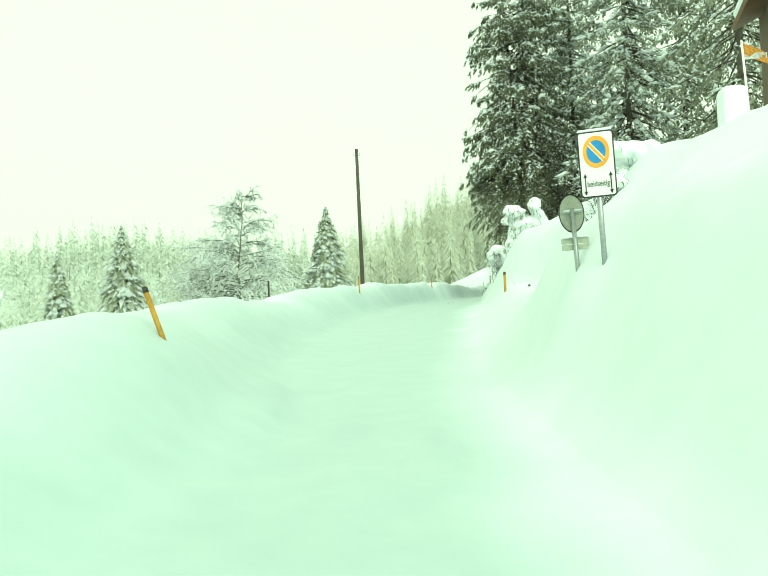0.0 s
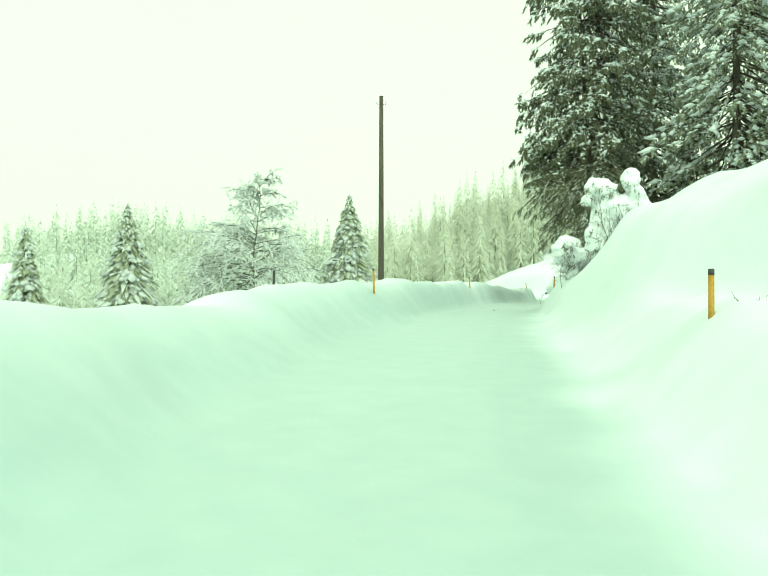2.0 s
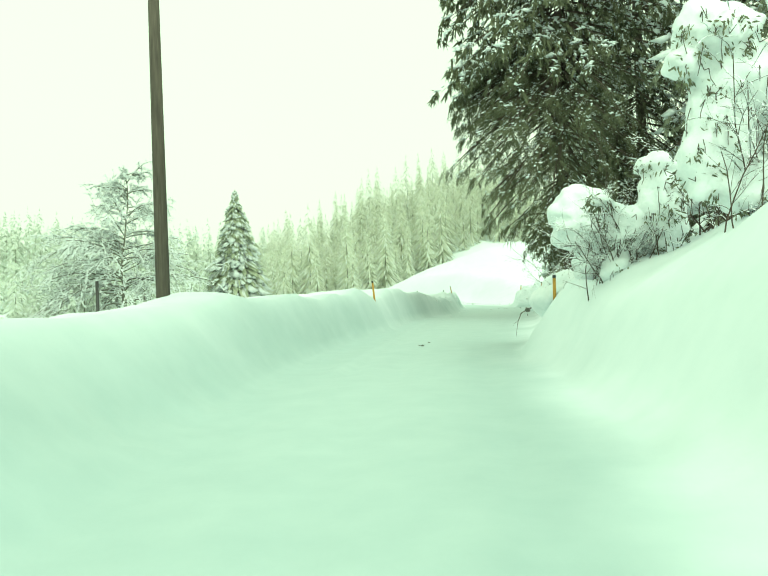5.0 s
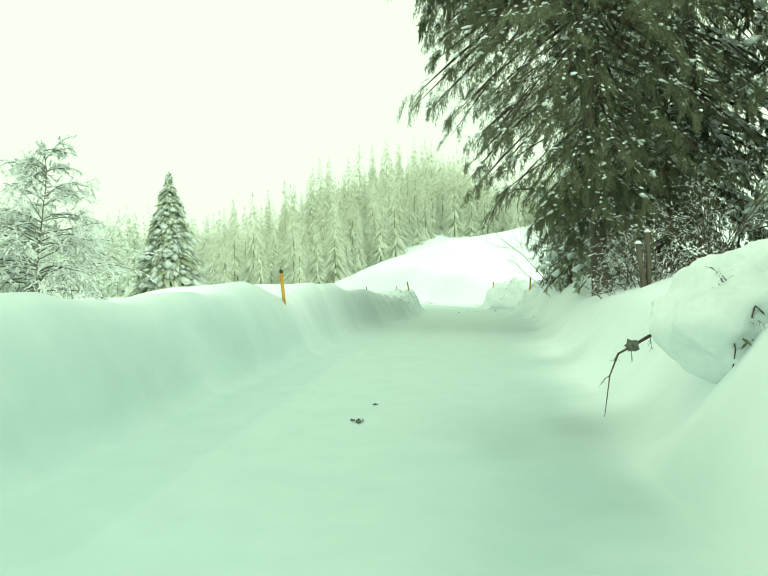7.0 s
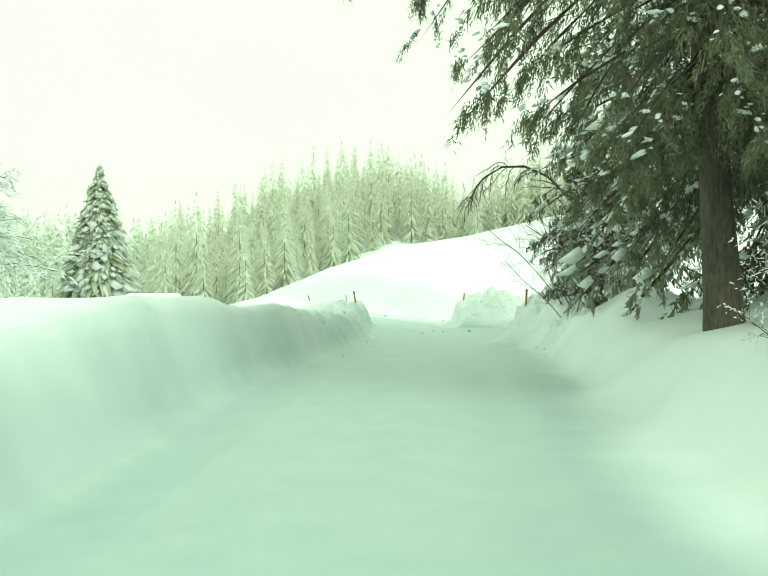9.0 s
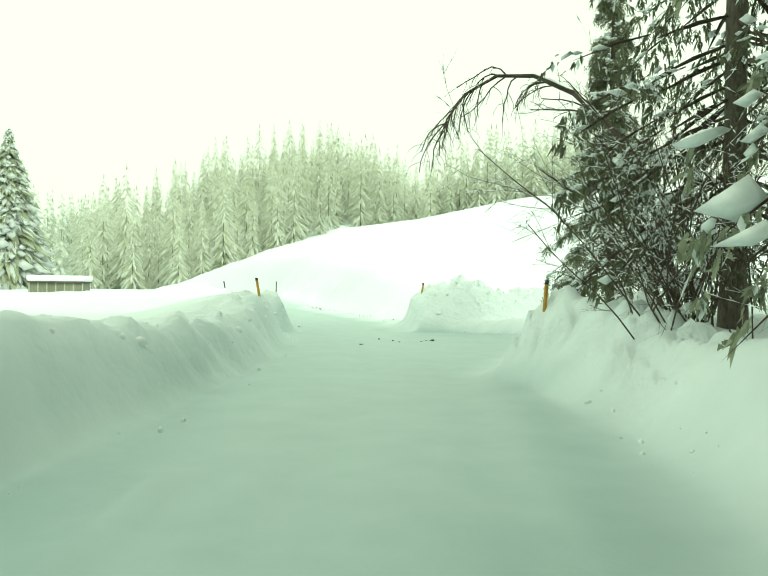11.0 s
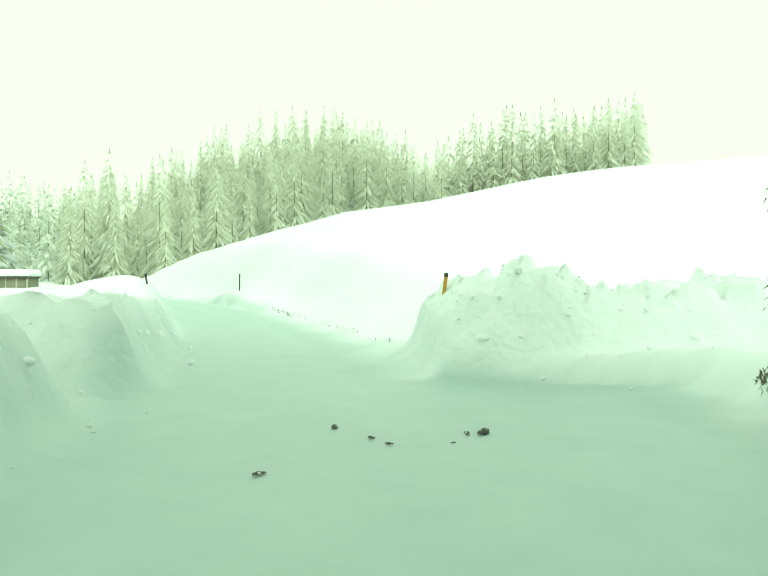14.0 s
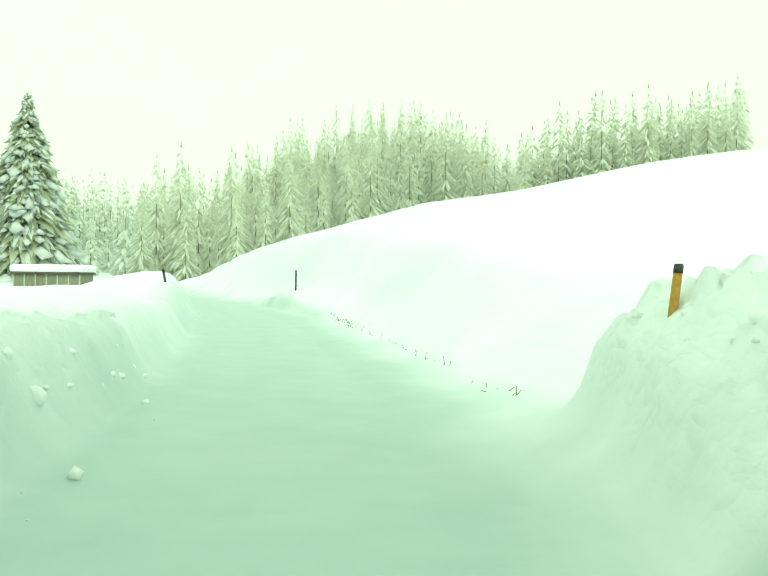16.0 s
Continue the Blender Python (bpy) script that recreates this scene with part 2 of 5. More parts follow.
def cells(x, y, size, seed):
    """Random plateaus, 0 to 1, with creases between them, like broken blocks."""
    x, y = np.asarray(x, float) / size, np.asarray(y, float) / size
    xi, yi = np.floor(x), np.floor(y)
    first, second, value = np.full(x.shape, 9.0), np.full(x.shape, 9.0), np.zeros(x.shape)
    for i in (-1, 0, 1):
        for j in (-1, 0, 1):
            a, c = xi + i, yi + j
            s = np.sin(a * 127.1 + c * 311.7 + seed * 74.7) * 43758.5453
            u, v, w = s - np.floor(s), s * 1.7 - np.floor(s * 1.7), s * 2.3 - np.floor(s * 2.3)
            far = np.hypot(a + 0.15 + 0.7 * u - x, c + 0.15 + 0.7 * v - y)
            nearer = far < first
            second = np.where(nearer, first, np.minimum(second, far))
            value = np.where(nearer, w, value)
            first = np.where(nearer, far, first)
    return (0.25 + 0.75 * value) * ease((second - first) / 0.55)


def ease(v):
    v = np.clip(v, 0, 1)
    return v * v * (3 - 2 * v)


def road_z(y):
    return np.interp(y, (-80, 0, 21, 36, 49, 63, 72, 81, 100, 140, 200), (-1.6, 0.08, 0.66, 1.03, 1.27, 1.5, 1.53, 1.56, 1.68, 1.8, 1.9))


def road_x(y):
    """The line that the car follows."""
    return np.interp(y, (-80, 0, 6, 12, 18.6, 28, 36, 44, 51, 57, 62, 70, 75.5, 82, 90, 98, 106, 116, 130, 150, 200), (10, 0, -1.15, -2.2, -3.18, -3.95, -4.3, -4.32, -4.0, -3.5, -3.0, -1.9, -1.35, -1.4, -2.3, -3.9, -5.9, -9.5, -16, -27, -60))


LEFT_Y = (-80, 0, 5, 8, 10.3, 11.6, 13, 17.4, 20.3, 23, 24.6, 25.6, 26.5, 28.2, 30, 32.5, 35, 40, 50, 57, 62, 68, 73, 78, 81.4, 81.9, 83.2, 83.8, 90, 98, 106, 130, 150)
LEFT_BASE = (1.6, 1.6, 1.3, 1.25, 1.5, 1.6, 1.75, 2.0, 2.2, 2.25, 2.28, 2.3, 2.32, 2.35, 2.4, 2.45, 2.5, 2.6, 2.8, 2.55, 2.8, 2.8, 2.5, 2.3, 2.2, 2.2, 2.0, 1.8, 1.8, 1.8, 1.8, 1.8, 1.8)
LEFT_CREST = (0.9, 0.95, 1.0, 1.05, 1.21, 1.08, 1.18, 1.15, 0.98, 0.93, 0.98, 1.20, 1.06, 1.16, 1.26, 1.18, 1.22, 1.36, 1.3, 1.27, 1.35, 1.17, 0.76, 0.9, 1.1, 0.15, 0.15, 1.08, 0.88, 0.75, 0.65, 0.5, 0.4)
RIGHT_Y = (-80, 0, 10, 20, 28, 34, 38, 41, 46, 57, 67, 70, 72, 73.2, 76, 80, 84, 84.8, 88.8, 90, 98, 106, 150)
RIGHT_BASE = (1.3, 1.3, 1.3, 1.9, 1.85, 1.85, 1.8, 1.8, 1.7, 2.0, 1.95, 2.2, 2.1, 1.5, 2.2, 4.3, 5.0, 1.75, 1.75, 1.9, 1.9, 2.2, 2.2)
RIGHT_BANK = (1.3, 1.5, 1.65, 0.98, 0.97, 0.95, 0.95, 0.92, 0.9, 0.8, 0.7, 0.7, 0.75, 0.85, 0.8, 0.45, 0.5, 0.22, 0.12, 0.08, 0.1, 0.1, 0.1)
RIGHT_RISE = (0.6, 0.56, 0.53, 0.66, 0.42, 0.42, 0.58, 0.63, 0.45, 0.27, 0.22, 0.05, 0.03, 0.05, 0.08, 0.1, 0.06, 0.05, 0.05, 0.05, 0.05, 0.05, 0.05)


def crest_slope(az):
    return np.interp(az, (-1.2, -1.0, -0.76, -0.5, -0.34, -0.207, -0.095, 0.03, 0.148, 0.304, 0.442, 0.8, 1.5), (-0.13, -0.105, -0.056, -0.05, -0.022, 0.009, 0.058, 0.098, 0.114, 0.148, 0.169, 0.20, 0.24))


def hill_rise(az):
    return np.interp(az, (-1.5, -0.8, -0.5, -0.3, -0.15, 0.0, 0.09, 0.14, 0.2, 0.45, 1.5), (64, 50, 34, 24, 28, 23, 10, 2, 2, 0, 0))


def plain_terrain(x, y):
    x, y = np.asarray(x, float), np.asarray(y, float)
    zr = road_z(y)
    off = x - road_x(y)
    # distant land: meadow rising to a crest, wooded hill behind
    az = (x + 1.3) / np.maximum(69.0, y - 81.0)
    s = crest_slope(az)
    up = np.clip((y - 90) / 60, 0, 1)
    meadow = 1.75 + (1.2 + s * 69) * np.where(up > 0, up, 0) ** 0.92
    behind = 2.95 + s * (y - 81) - (y - 150) * 0.055
    far = np.where(y < 150, meadow, behind) + hill_rise(az) * ease((y - 235) / 110)
    far = far - 2.8 * ease((-x - 14) / 20) * ease((150 - y) / 40) - 4.0 * ease((-x - 30) / 35) * ease((165 - y) / 45)
    deep = -5.5 * ease((-(x + 3) / np.maximum(y - 15, 8) - 0.36) / 0.16) * ease((-x - 12) / 12) * ease((200 - y) / 30)
    far = far + deep
    # a hollow in the meadow before the shed
    hollow = np.interp(y, (92, 100, 106, 112, 138, 146, 165), (0, 0.25, 0.65, 0.6, 0.85, 0.7, 0))
    far = far - hollow * np.exp(-(((x + 1.3 + (y - 81.3) * 0.437) / (1.5 + 0.13 * np.clip(y - 81, 0, 100))) ** 2))
    # left of the road
    lb, lc = np.interp(y, LEFT_Y, LEFT_BASE), np.interp(y, LEFT_Y, LEFT_CREST)
    lump = rough(x, y, 3, 1.7, 3)
    lc = lc * (1 + np.interp(y, (35, 50), (0.03, 0.10)) * rough(x * 0.4, y, 5, 2.6, 3))
    d = -off - lb + np.interp(y, (50, 68), (0.025, 0.05)) * rough(x, y, 8, 1.6, 2)
    face = ease(d / np.interp(y, (30, 44, 50, 67), (1.9, 1.2, 0.8, 0.65)))
    valley = -2.8 * ease((-x - 6) / 13) * np.maximum(ease((100 - y) / 50), ease((-x - 14) / 20)) - 4.0 * ease((-x - 18) / 45)
    field_l = np.where(y < 90, zr + 0.42 + valley + deep, far)
    left = zr + lc * face
    back = ease((d - 1.9) / 3.2)
    left = left * (1 - back) + np.where(y < 90, field_l, np.maximum(field_l, zr + 0.2 + 1.5 * deep)) * back
    # right of the road
    rb, rk, rr = (np.interp(y, RIGHT_Y, v) for v in (RIGHT_BASE, RIGHT_BANK, RIGHT_RISE))
    e = off - rb + np.interp(y, (50, 66), (0.03, 0.06)) * rough(x, y, 11, 1.2, 2)
    climb = np.where(e < 5.2, e, 5.2 + (e - 5.2) * 0.35)
    climb = np.where(climb > 9, 9 + (climb - 9) * 0.25, climb)
    delay = np.interp(y, (11, 15, 19, 23, 27, 31), (0, 0.8, 2.2, 2.2, 0.9, 0))
    right = zr + 0.7 * delay * ease((e - delay - 0.2) / 1.2) + rk * ease(e / np.interp(y, (36, 42, 50, 66, 72, 80), (1.5, 0.9, 1.2, 1.2, 0.8, 0.7))) + rr * np.clip(climb - 0.5 - delay, 0, None)
    # a swelling in the slope, as high as a man
    swell = np.interp(y, (21, 25, 29, 34, 37.5, 40.5), (0, 0.35, 1.1, 1.45, 1.0, 0))
    right = right + swell * (1 + 0.16 * rough(x, y, 15, 2.6, 2)) * ease((e - 0.6) / 1.9)
    late = ease((y - 88) / 6)
    right = right * (1 - late) + late * np.where(e > 0, zr + (np.maximum(far, zr) - zr) * ease(e / 4) + 0.06 * ease(e / 0.6), zr)
    # the ploughed heap beside the side road
    hy = y - 86.6
    heap = np.interp(x, (0.1, 0.3, 0.75, 1.1, 1.5, 1.9, 2.3, 2.6, 2.75, 4.0, 6.0, 12.0, 20.0), (0, 0.85, 1.35, 1.5, 1.7, 1.95, 1.85, 1.75, 1.6, 1.65, 1.65, 1.5, 0))
    clumpy = np.abs(rough(x, y, 71, 0.95, 3))
    wx, wy = x + 0.12 * rough(x, y, 83, 0.5, 2), y + 0.12 * rough(x, y, 84, 0.5, 2)
    form = 0.71 * heap * ease((2.35 - np.abs(hy)) / 1.3)
    chunk = cells(wx + 0.8 * form, wy + 0.9 * form, 0.62, 81) + 0.6 * cells(wx - 0.9 * form, wy + 0.7 * form, 0.3, 82)
    heap = form * (0.80 + 0.14 * clumpy + 0.05 * lump + 0.26 * chunk)
    right = np.maximum(right, zr + heap)
    z = np.where(d > 0, left, np.where(e > 0, right, zr))
    z = np.maximum(z, np.where((heap > 0.02) & (e <= 0), zr + heap, -99))
    on_road = ease(-d / 0.3) * ease(-e / 0.3)
    # reaches up the near left bank too, to dim it like a vignette
    glaze_dimming = ease((np.interp(y, (0, 25, 45, 60), (3.2, 3.0, 2.2, 1.2)) - d + 0.25 * rough(x, y, 61, 1.6, 3)) / np.interp(y, (0, 30, 60), (2.8, 2.4, 1.6))) * ease((0.6 - e + 0.25 * rough(x, y, 63, 1.6, 3)) / 1.5)
    # ruts, lumps and drifts
    rut = -0.035 * (np.exp(-(((off + 0.75) / 0.22) ** 2)) + np.exp(-(((off - 0.75) / 0.22) ** 2))) + 0.012 * rough(x, y, 21, 0.9, 3)
    # the edge that the plough's blade and the wheels have left along the bank
    edge = np.where(y < 72, off + 1.75 + 0.05 * rough(x, y, 23, 5.0, 2), d + 0.22) * np.where((y > 43) & ((y < 67) | (y > 84)), 1, 99)
    rut = rut + 0.045 * np.exp(-((edge / 0.13) ** 2)) - 0.04 * np.exp(-(((edge - 0.24) / 0.13) ** 2))
    near = np.exp(-(np.clip(np.abs(off) - 8, 0, None) / 25) ** 2)
    drift = (0.06 * lump + 0.10 * rough(x, y, 31, 4.5, 2)) * near + 0.25 * rough(x, y, 41, 18, 2) * (1 - near)
    crumble = 0.05 * np.abs(rough(x, y, 51, 0.45, 2)) * np.exp(-((np.minimum(np.abs(d - 0.3), np.abs(e - 0.3)) / 0.5) ** 2)) * near
    z = z + on_road * rut + (1 - on_road) * (drift * np.clip(np.maximum(d, e), 0, 1) + crumble)
    broken = ease(d / 0.4) * ease((2.2 - d) / 0.8) * ease((y - 66) / 6) * (y < 92) + 1.2 * ease(e / 0.4) * ease((1.9 - e) / 0.7) * ease((y - 67) / 3) * (y < 79)
    rise = z - zr
    chunk = cells(wx + 0.8 * rise, wy + 0.9 * rise, 0.62, 81) + 0.6 * cells(wx - 0.9 * rise, wy + 0.7 * rise, 0.3, 82)
    z = z + 0.19 * broken * (chunk - 0.5)
    ragged = np.clip(np.maximum(broken, ease(heap / 0.35) * (np.abs(hy) < 2.6)), 0, 1)
    return z, on_road, glaze_dimming * (y < 150) * np.interp(y, (0, 40, 60), (0.66, 0.72, 0.78)), ragged


# small mounds: x, y, height of the snow there, radius
MOUNDS = [
    (-3.75, 7.8, 1.22, 1.3), (-0.55, 20.4, 1.63, 0.8), (-7.52, 35.2, 1.95, 0.9), (-2.08, 45.95, 2.28, 0.6), (-6.7, 56.5, 2.42, 0.9),
    (0.55, 73.0, 2.48, 0.9), (-4.22, 79.95, 2.60, 0.8), (0.56, 86.8, 2.66, 0.6), (-4.9, 112.2, 2.76, 3.0), (0.80, 8.28, 1.60, 0.5),
    (-1.15, 43.6, 2.85, 0.6), (-1.2, 47.9, 2.7, 0.9), (1.3, 66.0, 3.0, 0.8), (0.95, 71.2, 2.70, 0.75), (2.2, 72.2, 2.1, 0.5), (-9.15, 43.7, 2.6, 1.5),
    (-7.6, 102.0, 2.75, 1.2), (-9.6, 108.0, 3.1, 2.2), (0.58, 8.8, 1.86, 0.4), (3.9, 23.6, 5.6, 1.5),
]
MOUND_RISE = []


def terrain(x, y):
    z, on_road, glaze_dimming, ragged = plain_terrain(x, y)
    for (cx, cy, _, r), rise in zip(MOUNDS, MOUND_RISE):
        z = z + rise * np.exp(-(((x - cx) / r) ** 2 + ((y - cy) / (1.9 * r)) ** 2)) * (1 - on_road)
    return z, glaze_dimming, ragged


for m in MOUNDS:
    MOUND_RISE.append(m[2] - float(terrain(np.array([m[0]]), np.array([m[1]]))[0][0]))


def ground_z(x, y):
    return float(terrain(np.array([x]), np.array([y]))[0][0])


def spread(start, stop, step, far, grow=1.16):
    inner = list(np.arange(start, stop + step / 2, step))
    out, s = [], step
    low, high = start, stop
    tail, head = [], []
    while low > -far:
        s *= grow
        low -= s
        head.append(low)
    s = step
    while high < far:
        s *= grow
        high += s
        tail.append(high)
    return np.array(head[::-1] + inner + tail + out)


gx, gy = spread(-7.5, 7.5, 0.16, 1400), spread(-2.0, 112.0, 0.22, 1600)
gx = np.concatenate([gx[gx < 1.5], np.arange(1.5, 6.5, 0.11), gx[gx > 6.6]])
gy = np.concatenate([gy[gy < 66], np.arange(66, 83, 0.16), np.arange(83, 89.5, 0.11), np.arange(89.5, 92, 0.16), gy[gy > 92.1]])
mx, my = np.meshgrid(gx, gy)
mx = mx + road_x(np.clip(my, 0, 110)) * np.exp(-((mx / 40) ** 2))
gz, packed_dimmed, crumbly = terrain(mx, my)
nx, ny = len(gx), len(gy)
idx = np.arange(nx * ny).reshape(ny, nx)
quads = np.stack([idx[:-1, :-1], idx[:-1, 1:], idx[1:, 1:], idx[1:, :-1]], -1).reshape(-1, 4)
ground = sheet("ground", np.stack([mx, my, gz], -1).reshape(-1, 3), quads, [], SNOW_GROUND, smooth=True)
att = ground.data.attributes.new("packed_dimmed", "FLOAT", "POINT")
att.data.foreach_set("value", packed_dimmed.ravel().astype(np.float32))
att = ground.data.attributes.new("crumbly", "FLOAT", "POINT")
att.data.foreach_set("value", crumbly.ravel().astype(np.float32))
tagged(ground, "deep white snow with a ploughed narrow road between banks", "snow ground", kind="structure")

# ---- conifers ----


def strips(p, d, length, width, side):
    """Pointed blades: base points p, unit ways d, lengths, widths and the unit side ways. Vertices, quads, triangles."""
    w = (side * width[:, None]) / 2
    m = p + d * (length * 0.45)[:, None]
    tip = p + d * length[:, None] - np.array([0, 0, 1]) * (length * 0.06)[:, None]
    v = np.stack([p - 0.5 * w, p + 0.5 * w, m + w, m - w, tip], 1)
    k = np.arange(len(p))[:, None] * 5
    return v.reshape(-1, 3), k + np.array([[0, 1, 2, 3]]), k + np.array([[3, 2, 4]])


def ridges(p, d, length, width, thick):
    """Cheap pillows of snow for trees far away."""
    flat = np.cross(d, (0, 0, 1.0))
    flat /= np.maximum(np.linalg.norm(flat, axis=1, keepdims=True), 1e-6)
    w, m = flat * (width / 2)[:, None], p + d * (length * 0.5)[:, None]
    v = np.stack([p, m - w, m + np.array([0, 0, 1.0]) * thick[:, None], m + w, p + d * length[:, None]], 1)
    k = np.arange(len(p))[:, None] * 5
    return v.reshape(-1, 3), np.zeros((0, 4), int), np.concatenate([k + np.array([t]) for t in ((0, 1, 2), (0, 2, 3), (1, 4, 2), (2, 4, 3))])


def lumps_of_snow(rng, p, size, way, flat=0.55, round_ones=False):
    """Small rounded lumps, uneven and a little flattened."""
    if round_ones:
        g = (1 + 5**0.5) / 2
        core = np.array([(-1, g, 0), (1, g, 0), (-1, -g, 0), (1, -g, 0), (0, -1, g), (0, 1, g), (0, -1, -g), (0, 1, -g), (g, 0, -1), (g, 0, 1), (-g, 0, -1), (-g, 0, 1)]) / 1.9
        face = np.array([(0, 11, 5), (0, 5, 1), (0, 1, 7), (0, 7, 10), (0, 10, 11), (1, 5, 9), (5, 11, 4), (11, 10, 2), (10, 7, 6), (7, 1, 8), (3, 9, 4), (3, 4, 2), (3, 2, 6), (3, 6, 8), (3, 8, 9), (4, 9, 5), (2, 4, 11), (6, 2, 10), (8, 6, 7), (9, 8, 1)])
    else:
        core = np.array([(1, 0, 0), (0, 1, 0), (-1, 0, 0), (0, -1, 0), (0, 0, 1), (0, 0, -1)], float)
        face = np.array([(0, 1, 4), (1, 2, 4), (2, 3, 4), (3, 0, 4), (1, 0, 5), (2, 1, 5), (3, 2, 5), (0, 3, 5)])
    n = len(p)
    grow_by = (0.7 + 0.6 * rng.random((n, 1, 3))) * np.array([1, 1, flat]) * (1 + 0.24 * rng.normal(size=(n, len(core), 1)))
    body = core[None] * grow_by
    body = body + (body @ way[:, :, None]) * way[:, None, :] * (0.4 + 1.1 * rng.random((n, 1, 1)))
    v = p[:, None, :] + body * (size / 2)[:, None, None]
    return v.reshape(-1, 3), np.zeros((0, 4), int), (np.arange(n)[:, None, None] * len(core) + face[None]).reshape(-1, 3)


def unit(v):
    return v / np.maximum(np.linalg.norm(v, axis=-1, keepdims=True), 1e-9)


def branches(rng, height, radius, first, count, power=0.85, ragged=0.25, skirt=0.0, sink=0.0):
    """Roots, headings, lengths and droops of a conifer's branches."""
    u = rng.random(count) ** 1.15
    z = first + (height - first) * u
    a = rng.random(count) * 2 * np.pi
    span = radius * (1 - (z - first * 0.6) / (height - first * 0.6)) ** power * (1 + ragged * rng.normal(size=count)) + 0.12
    if skirt:
        span = span * np.clip(0.3 + 0.7 * (z - first) / skirt, 0, 1)
    span = np.clip(span, 0.1, radius * 1.04)
    droop = sink + (0.62 - 0.75 * u) + 0.12 * rng.normal(size=count)
    return z, a, span, droop


def along(z, a, span, droop, r):
    """Points on the branches at the share r of their lengths."""
    x = span * r
    return np.stack([np.cos(a) * x, np.sin(a) * x, z - droop * span * r**1.4 + 0.10 * span * r**4], -1)


def far_spruce(rng, height, radius, first, count=130, snow=0.75, fine=1.0, ragged=0.42, tiers=15):
    """Arrays of a spruce seen from afar: needles and snow."""
    u = 1 - rng.random(count) ** 0.82
    u = np.clip((np.floor(u * tiers) + 0.5 + 0.28 * rng.normal(size=count)) / tiers, 0, 0.995)
    z = first + (height - first) * u
    a = rng.random(count) * 2 * np.pi
    span = (radius * (1 - u) ** 0.85 + 0.10 + 0.012 * height * ease((0.98 - u) / 0.12)) * (1.14 - ragged + ragged * rng.random(count))
    droop = 0.80 - 0.10 * u + 0.12 * rng.normal(size=count)
    p, q = along(z, a, span, droop, 0.03 + 0.32 * rng.random(count)), along(z, a, span, droop, 1.0)
    d, length = unit(q - p), np.linalg.norm(q - p, axis=1)
    flat = unit(np.cross(d, (0, 0, 1.0)))
    side = unit(flat + 0.35 * rng.normal(size=d.shape))
    wide = (0.32 + 0.34 * span) * fine
    needles = [strips(p, d, length, wide, side)]
    m = along(z, a, span, droop, 0.45 + 0.4 * rng.random(count)) + 0.3 * flat * (wide * rng.normal(size=count))[:, None]
    dd = unit(d * 0.6 + np.array([0, 0, -0.8]) + 0.35 * rng.normal(size=d.shape))
    needles.append(spikes(m, dd, 0.3 + 0.36 * span * fine, (0.14 + 0.2 * span) * fine, unit(np.cross(dd, rng.normal(size=d.shape)))))
    # the leader at the top
    tip = np.repeat(np.array([[0.0, 0.0, height * 0.95]]), 6, 0)
    up = unit(np.array([0, 0, 1.0]) + 0.05 * rng.normal(size=(6, 3)))
    needles.append(spikes(tip, up, height * (0.035 + 0.03 * rng.random(6)), np.full(6, 0.24), unit(np.cross(up, rng.normal(size=(6, 3))))))
    keep = rng.random(count) < snow * (1 - 0.55 * u)
    s0 = along(z, a, span, droop, 0.15 + 0.4 * rng.random(count))[keep] + np.array([0, 0, 0.06])
    s1 = along(z, a, span, droop, 0.98)[keep] + np.array([0, 0, 0.06])
    sd = s1 - s0
    sl = np.linalg.norm(sd, axis=1)
    white = ridges(s0, unit(sd), sl, (0.10 + 0.24 * span[keep]) * fine, (0.04 + 0.06 * span[keep]) * fine)
    return join(needles), white


def join(some):
    vs, qs, ts, n = [], [], [], 0
    for v, q, t in some:
        vs.append(v)
        qs.append(np.asarray(q).reshape(-1, 4) + n)
        ts.append(np.asarray(t).reshape(-1, 3) + n)
        n += len(v)
    return np.concatenate(vs), np.concatenate(qs), np.concatenate(ts)


def spikes(p, d, length, width, side):
    """Single pointed blades, one triangle each."""
    w = side * (width / 2)[:, None]
    v = np.stack([p - w, p + w, p + d * length[:, None]], 1)
    return v.reshape(-1, 3), np.zeros((0, 4), int), np.arange(len(p))[:, None] * 3 + np.array([[0, 1, 2]])


